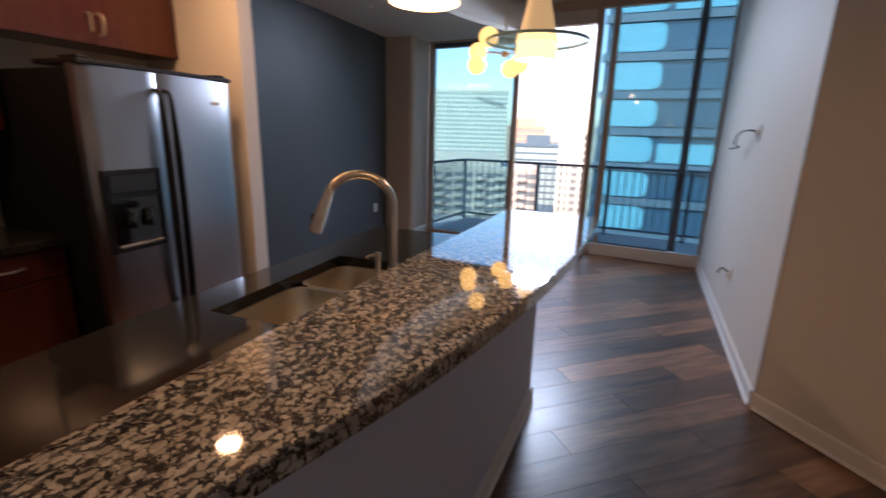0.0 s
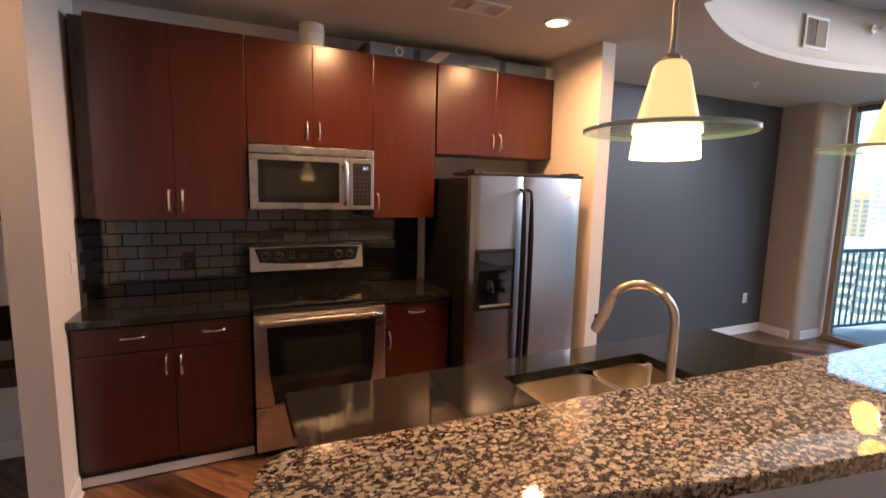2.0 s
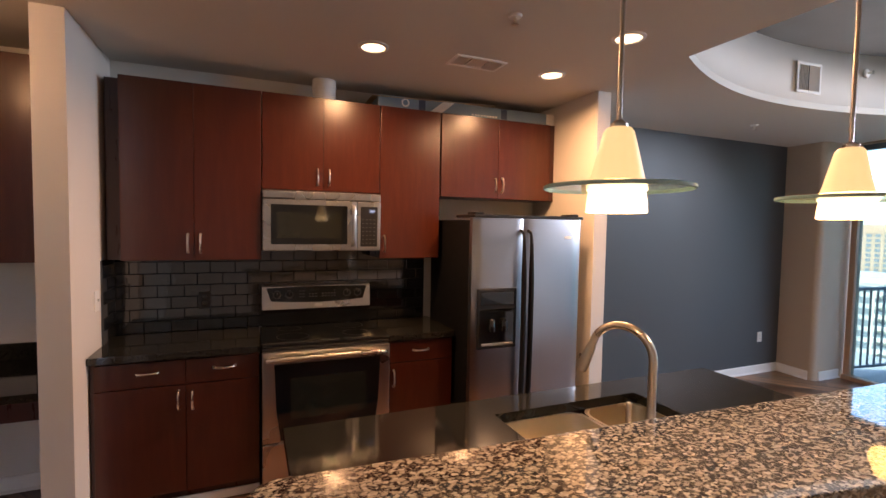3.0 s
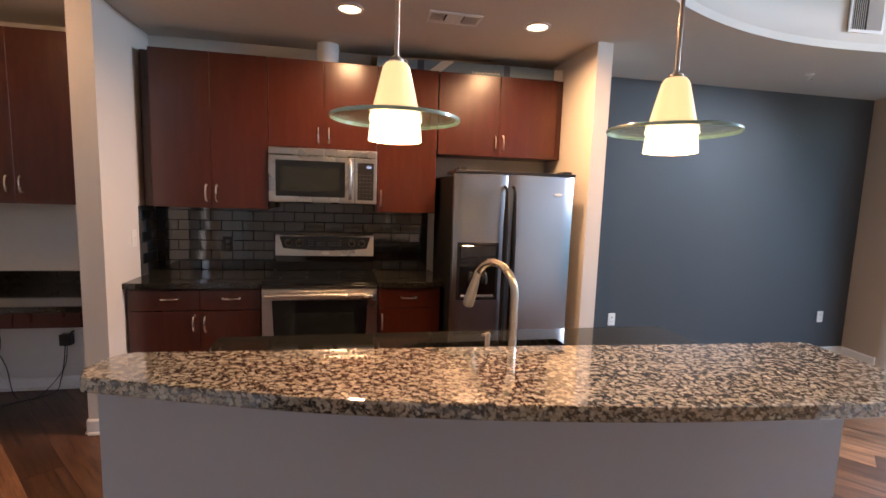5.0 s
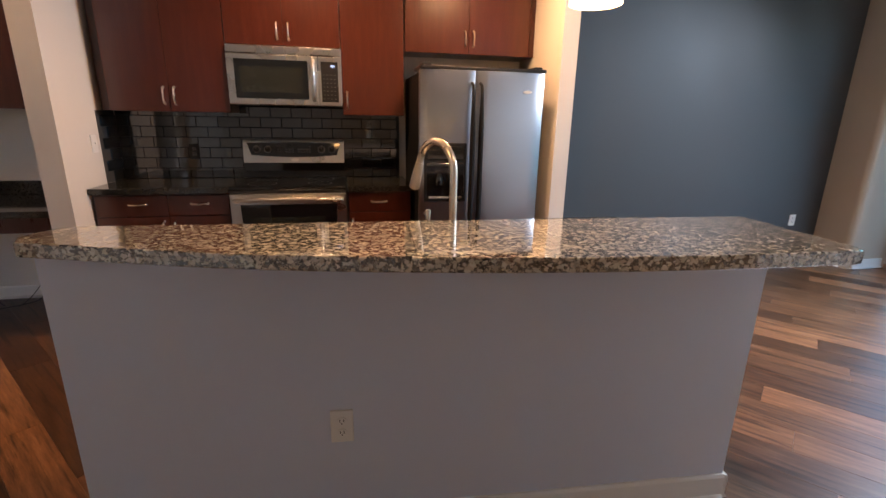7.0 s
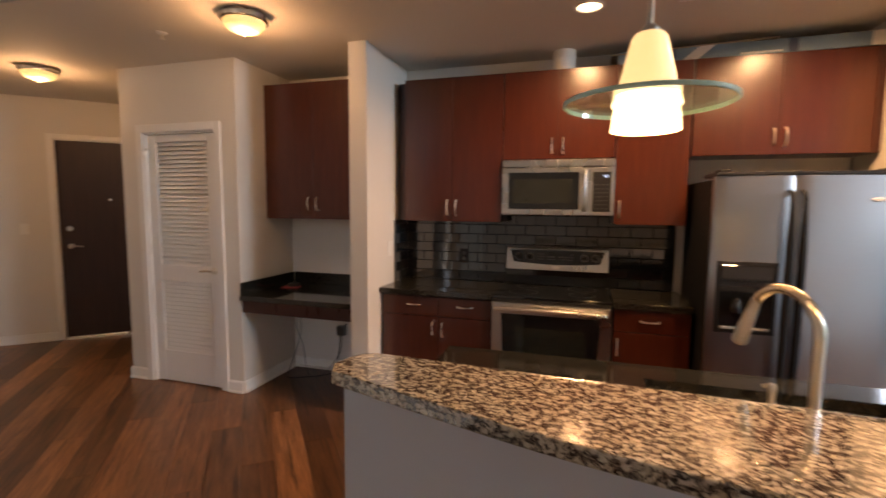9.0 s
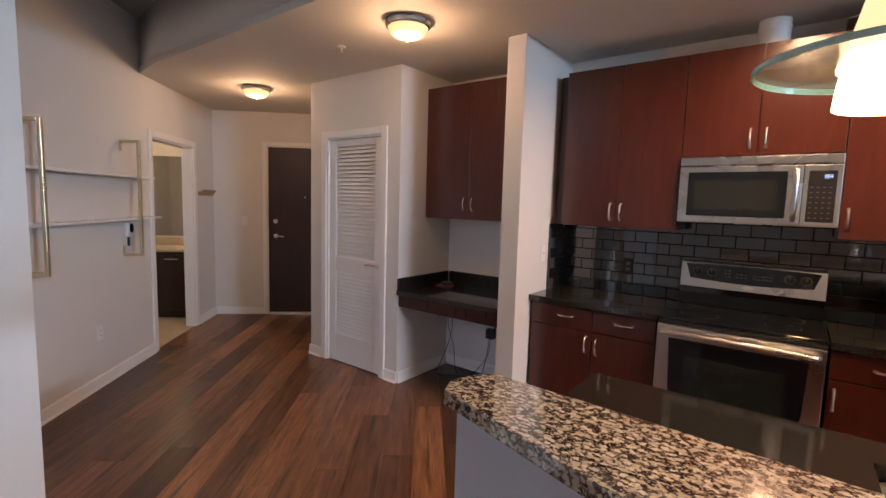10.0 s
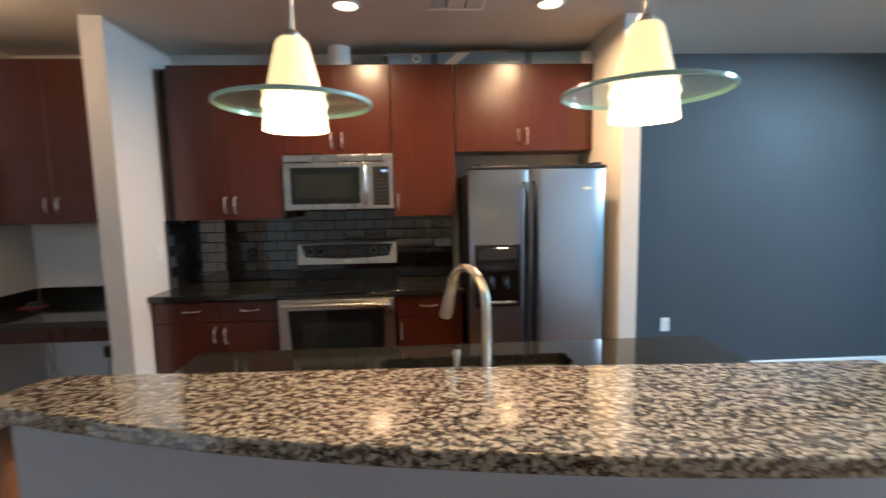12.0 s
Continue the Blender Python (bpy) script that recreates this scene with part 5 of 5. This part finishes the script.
part("lead", tube(bent([(BACK + 0.04, -1.44, 0.352), (BACK + 0.05, -1.45, 0.22), (BACK + 0.06, -1.47, 0.10), (BACK + 0.10, -1.50, 0.012), (BACK + 0.24, -1.66, 0.010), (BACK + 0.30, -1.82, 0.010), (BACK + 0.16, -1.90, 0.03), (BACK + 0.05, -1.89, 0.2), (BACK + 0.04, -1.85, 0.40), (BACK + 0.03, -1.89, 0.665)], 7), 0.0035, 8), M_CABLE, ca, smooth=True)
part("lead", tube(bent([(BACK + 0.05, -1.42, 0.352), (BACK + 0.08, -1.44, 0.18), (BACK + 0.18, -1.56, 0.012), (BACK + 0.14, -1.72, 0.012), (BACK + 0.05, -1.82, 0.2), (BACK + 0.04, -1.90, 0.42), (BACK + 0.03, -1.86, 0.665)], 7), 0.003, 8), M_CABLE, ca, smooth=True)

# ---- bathroom things ----
va = thing("vanity", HALL @ Vector((1.60, 0.7, 0)), "dark espresso bathroom vanity with beige stone top", "vanity")
part("body", box(1.32, 1.858, 0.14, 1.30, 0.09, 0.84, 0.003, m=HALL), M_ESPRESSO, va)
part("door", box(1.302, 1.319, 0.15, 0.70, 0.10, 0.80, 0.003, m=HALL), M_ESPRESSO, va)
part("door", box(1.302, 1.319, 0.71, 1.29, 0.10, 0.80, 0.003, m=HALL), M_ESPRESSO, va)
part("toe_kick", box(1.38, 1.858, 0.15, 1.29, -0.01, 0.089, m=HALL), M_ESPRESSO, va)
part("handle", tube([HALL @ Vector((1.29, 0.34, 0.75)), HALL @ Vector((1.285, 0.5, 0.75))], 0.006, 8), M_NICKEL, va, smooth=True)
part("stone_top", box(1.28, 1.858, 0.125, 1.32, 0.8405, 0.875, 0.004, m=HALL), M_BEIGESTONE, va, "beige stone top")
part("splashback", box(1.835, 1.858, 0.125, 1.32, 0.8755, 0.97, 0.002, m=HALL), M_BEIGESTONE, va)
bt = thing("basin_tap", HALL @ Vector((1.76, 0.42, 0.875)), "chrome basin tap on the vanity", "tap")
part("spout", tube(bent([HALL @ Vector((1.76, 0.42, 0.876)), HALL @ Vector((1.76, 0.42, 0.98)), HALL @ Vector((1.70, 0.42, 1.0)), HALL @ Vector((1.64, 0.42, 0.975))], 5), 0.012, 10), M_NICKEL, bt, smooth=True)
mi = thing("mirror", HALL @ Vector((1.855, 0.7, 1.0)), "large frameless bathroom mirror", "mirror")
part("glass", box(1.848, 1.857, 0.13, 1.5, 1.0, 2.05, 0.002, m=HALL), M_MIRROR, mi)
bd = thing("bath_door", HALL @ Vector((-0.1, 1.0, 0)), "white panelled bathroom door standing ajar", "door")
BDM = HALL @ pose(-0.10, 0.16, -0.008, rz=80)
part("leaf", box(0, 0.80, -0.036, 0, 0, 2.05, 0.003, m=BDM), M_TRIM, bd)
for z0, z1 in ((0.2, 0.95), (1.15, 1.9)):
    part("panel", box(0.13, 0.67, -0.042, -0.0365, z0, z1, 0.006, m=BDM), M_TRIM, bd)
tile_me = mesh_of(box(-0.148, 0.148, -0.148, 0.148, 0, 0.010, 0.002), "floor_tile", M_BATHTILE)
for i in range(6):
    for j in range(6):
        o = new("floor_tile", tile_me)
        o.parent = bath_floor
        o.matrix_basis = HALL @ pose(-0.25 + 0.30 * i, 0.17 + 0.30 * j, -0.0115)

# ---- backsplash tiles ----
bs = tagged(part("backsplash", box(BACK + 0.001, BACK + 0.006, -0.812, 1.262, 0.9155, 1.50), M_GROUT), "black glazed subway tile backsplash", "backsplash", kind="structure")
bs2 = tagged(part("backsplash_return", box(BACK + 0.02, -2.64, -0.8145, -0.810, 0.9155, 1.406), M_GROUT), "black glazed subway tile on the side wall", "backsplash", kind="structure")


def tile_mesh(w, name="tile"):
    return mesh_of(box(0, 0.0075, 0, w, 0, 0.0735, 0.0018, 1), name, M_TILE)


TW, TH = 0.1535, 0.0768
full, half = tile_mesh(TW - 0.003), tile_mesh(TW / 2 - 0.003)
for r in range(7):
    z = 0.9165 + TH * r
    y = -0.806
    first = r % 2 == 1
    while y < 1.255:
        me, step = (half, TW / 2) if first else (full, TW)
        first = False
        if y + step > 1.262:
            w = 1.262 - y
            if w < 0.02:
                break
            me, step = tile_mesh(w - 0.003), w
        o = new("tile", me)
        o.parent = bs
        o.matrix_basis = pose(BACK + 0.0055, y, z, 0, random.uniform(-0.35, 0.35), random.uniform(-0.5, 0.5))
        y += step
for r in range(6):
    x = BACK + 0.022
    first = r % 2 == 1
    while x < -2.66:
        me, step = (half, TW / 2) if first else (full, TW)
        first = False
        if x + step > -2.63:
            break
        o = new("tile", me)
        o.parent = bs2
        o.matrix_basis = pose(x + step - 0.003, -0.8105, 0.9165 + TH * r, 0, 0, 90)
        x += step

# ---- outside: ground, towers ----
tagged(part("ground", box(-3000, 3000, -800, 4500, -62, -60), M_GROUND), "hazy city ground far below", "ground", kind="structure")


def block(name, label, x, y, w, d, z1, face, pane, cols, rows, storey, margin=0.8, gap=0.30, sill=0.35, z0=-60, roof=True, turn=0, sides=True, balcony=False):
    """A building whose front looks to -y; windows set into the front and one side, storey by storey."""
    t = thing(name, (x, y, z0), label, "building")
    T = Matrix.Translation((x, y, 0)) @ Matrix.Rotation(radians(turn), 4, "Z")
    part("wall", box(-w / 2, w / 2, 0, d, z0, z1, m=T), face, t)
    if roof:
        part("roof", box(-w / 2 - 0.3, w / 2 + 0.3, -0.3, d + 0.3, z1 + 0.01, z1 + 1.4, m=T), face, t)
        part("plant_room", box(-w / 4, w / 4, d * 0.2, d * 0.7, z1 + 1.41, z1 + 6, m=T), face, t)
    cw = (w - 2 * margin) / cols
    me = mesh_of(box(-cw * (0.5 - gap / 2), cw * (0.5 - gap / 2), -0.12, 0.3, 0, storey * (1 - sill)), "window", pane)
    slab = mesh_of(box(-cw * 0.48, cw * 0.48, -1.3, 0.0, -0.25, 0.75), "balcony", face) if balcony else None
    for r in range(rows):
        z = z1 - storey * (r + 1) + storey * sill * 0.5
        for c in range(cols):
            o = new("window", me)
            o.parent, o.matrix_parent_inverse = t, t.matrix_world.inverted()
            o.matrix_basis = T @ pose(-w / 2 + margin + cw * (c + 0.5), 0, z)
            if slab and c % 2 == 0:
                o = new("balcony", slab)
                o.parent, o.matrix_parent_inverse = t, t.matrix_world.inverted()
                o.matrix_basis = T @ pose(-w / 2 + margin + cw * (c + 0.5), 0, z - 0.3)
    return t


block("office_tower", "tall cream precast office tower with window grid", -121, 380, 68, 40, 34, M_CREAM, M_TOWERPANE, 17, 17, 3.55, gap=0.32, sill=0.42, turn=17)
tw = thing("roof_sign", (-108, 378, 36), "pale sign bars on the office tower roof", "sign")
for i in range(6):
    part("sign_bar", box(-118 + 3.2 * i, -115.8 + 3.2 * i, 371.5, 372.5, 36, 39), M_TRIM, tw)
block("apartment_building", "lower pale apartment building with rows of balconies", -48, 150, 50, 26, -11, M_STONE, M_DARKPANE, 14, 14, 2.9, gap=0.18, sill=0.42, turn=16, balcony=True)
block("brick_building", "far brown brick residential building", -56, 300, 24, 26, 5, M_BRICKFAR, M_DARKPANE, 8, 12, 3.3, gap=0.4, turn=8)
block("apartment_building", "far pale apartment tower in haze", -17, 210, 14, 20, 2, M_CREAM, M_DARKPANE, 6, 14, 3.1, gap=0.4, turn=4)
block("office_block", "low blue glass office block", -40, 250, 26, 20, -5, M_BLUEBAND, M_TOWERPANE, 10, 9, 3.4, gap=0.1, sill=0.3, turn=8)
block("brick_building", "far brick block at the edge of the city", -190, 420, 60, 30, 2, M_BRICKFAR, M_DARKPANE, 12, 10, 3.6, gap=0.4, turn=24)

# the neighbouring blue glass tower, with rounded bays
bt2 = thing("glass_tower", (8, 48, -60), "neighbouring blue glass tower with banded floors", "building")
TT = Matrix.Translation((-2.0, 48, 0)) @ Matrix.Rotation(radians(-3), 4, "Z")
part("wall", box(0, 40, 0, 26, -60, 60, m=TT), M_BLUETOWER, bt2)
for k in range(-12, 14):
    z = k * 3.25 - 1.3
    part("floor_band", box(-0.2, 40.2, -0.35, 0.1, z - 0.38, z + 0.30, m=TT), M_BLUEBAND, bt2)
    rr, ww, hh = 0.75, 4.5, 2.35
    pts = [(sx * (ww / 2 - rr) + rr * math.cos(radians(a)), sz * (hh / 2 - rr) + rr * math.sin(radians(a))) for sx, sz, st in ((1, 1, 0), (-1, 1, 90), (-1, -1, 180), (1, -1, 270)) for a in range(st, st + 91, 18)]
    part("bay", prism(pts, 0.0, 0.15, m=TT @ pose(2.75, -0.02, z + 1.6) @ Matrix(((1, 0, 0, 0), (0, 0, -1, 0), (0, 1, 0, 0), (0, 0, 0, 1)))), M_PALEGLASS, bt2, "pale rounded glass bay")
    for j in range(7):
        part("pane", box(5.4 + 4.9 * j, 10.1 + 4.9 * j, -0.12, 0.05, z + 0.45, z + 2.2, m=TT), M_BLUETOWER if (j + k) % 4 else M_PALEGLASS, bt2)

# woods beyond the buildings
bm = bmesh.new()
for _ in range(420):
    x, y = random.uniform(-260, 260), random.uniform(90, 700)
    s = random.uniform(4, 9)
    bmesh.ops.create_icosphere(bm, subdivisions=1, radius=s, matrix=Matrix.Translation((x, y, -60 + s * 0.5)) @ Matrix.Diagonal((1, 1, random.uniform(0.6, 1.0), 1)))
for v in bm.verts:
    v.co += Vector(noise.noise_vector(v.co * 0.21)) * 2.2
tagged(part("far_trees", bm, M_LEAF), "dark green trees between the distant buildings", "trees", kind="stuff")

# ---- floor planks ----
sub = tagged(part("floor", prism([(-3.05, 6.2), (-3.05, -3.3), hall_xy(1.66, -2.0), hall_xy(1.66, 0.01), hall_xy(-3.7, 0.01), (2.05, -1.3), (2.05, 5.5), tuple(WB), tuple(WA)], -0.2, -0.012), M_GROUT), "dark walnut plank floor laid on the diagonal", "floor", kind="structure")
PW, PL, PA = 0.186, 1.22, radians(39.5)
R = Matrix.Rotation(PA, 4, "Z")
plank_me = mesh_of(box(-PL / 2 + 0.0004, PL / 2 - 0.0004, -PW / 2 + 0.0004, PW / 2 - 0.0004, -0.010, 0.0, 0.0007), "plank", M_PLANK)
hn = HALL.to_3x3() @ Vector((0, 1, 0))
cuts = [(Vector((*hall_xy(0, 0.03), 0)), hn), (Vector((WA.x, WA.y, 0)), WIN.to_3x3() @ Vector((0, 1, 0))), (Vector((*hall_xy(1.57, 0), 0)), HALL.to_3x3() @ Vector((1, 0, 0))), (Vector((2.03, 0, 0)), Vector((1, 0, 0))), (Vector((-2.95, 0, 0)), Vector((-1, 0, 0))), (Vector((*hall_xy(0, -1.86), 0)), -hn)]
count = 0
rest = bmesh.new()
for j in range(-60, 60):
    off = (j * 0.437) % 1.0 * PL
    for i in range(-9, 9):
        c = R @ Vector((i * PL + off, j * PW, 0))
        pts = [R @ Vector((i * PL + off + sx * PL / 2, j * PW + sy * PW / 2, 0)) for sx in (-1, 1) for sy in (-1, 1)]
        use = [q for k, q in enumerate(cuts) if k != (4 if c.y < -3.25 else 5)]
        if any(all((p - o).dot(n) > 0 for p in pts) for o, n in use):
            continue
        if c.y < -6.5 or c.y > 7:
            continue
        m = Matrix.Translation(c) @ R
        crossing = [(o, n) for o, n in use if any((p - o).dot(n) > 0 for p in pts)]
        if crossing:
            bm = box(-PL / 2 + 0.0004, PL / 2 - 0.0004, -PW / 2 + 0.0004, PW / 2 - 0.0004, -0.010, 0.0, 0.0007)
            inv = m.inverted()
            for o, n in crossing:
                geo = bm.verts[:] + bm.edges[:] + bm.faces[:]
                res = bmesh.ops.bisect_plane(bm, geom=geo, plane_co=inv @ o, plane_no=inv.to_3x3() @ n, clear_outer=True)
                es = [g for g in res["geom_cut"] if isinstance(g, bmesh.types.BMEdge)]
                if es:
                    bmesh.ops.edgenet_fill(bm, edges=es)
            if not bm.faces:
                bm.free()
                continue
            me = mesh_of(bm, "plank", M_PLANK)
        else:
            me = plank_me
        ob = new("plank", me)
        ob.parent = sub
        ob.matrix_basis = m
        count += 1
print("planks", count)
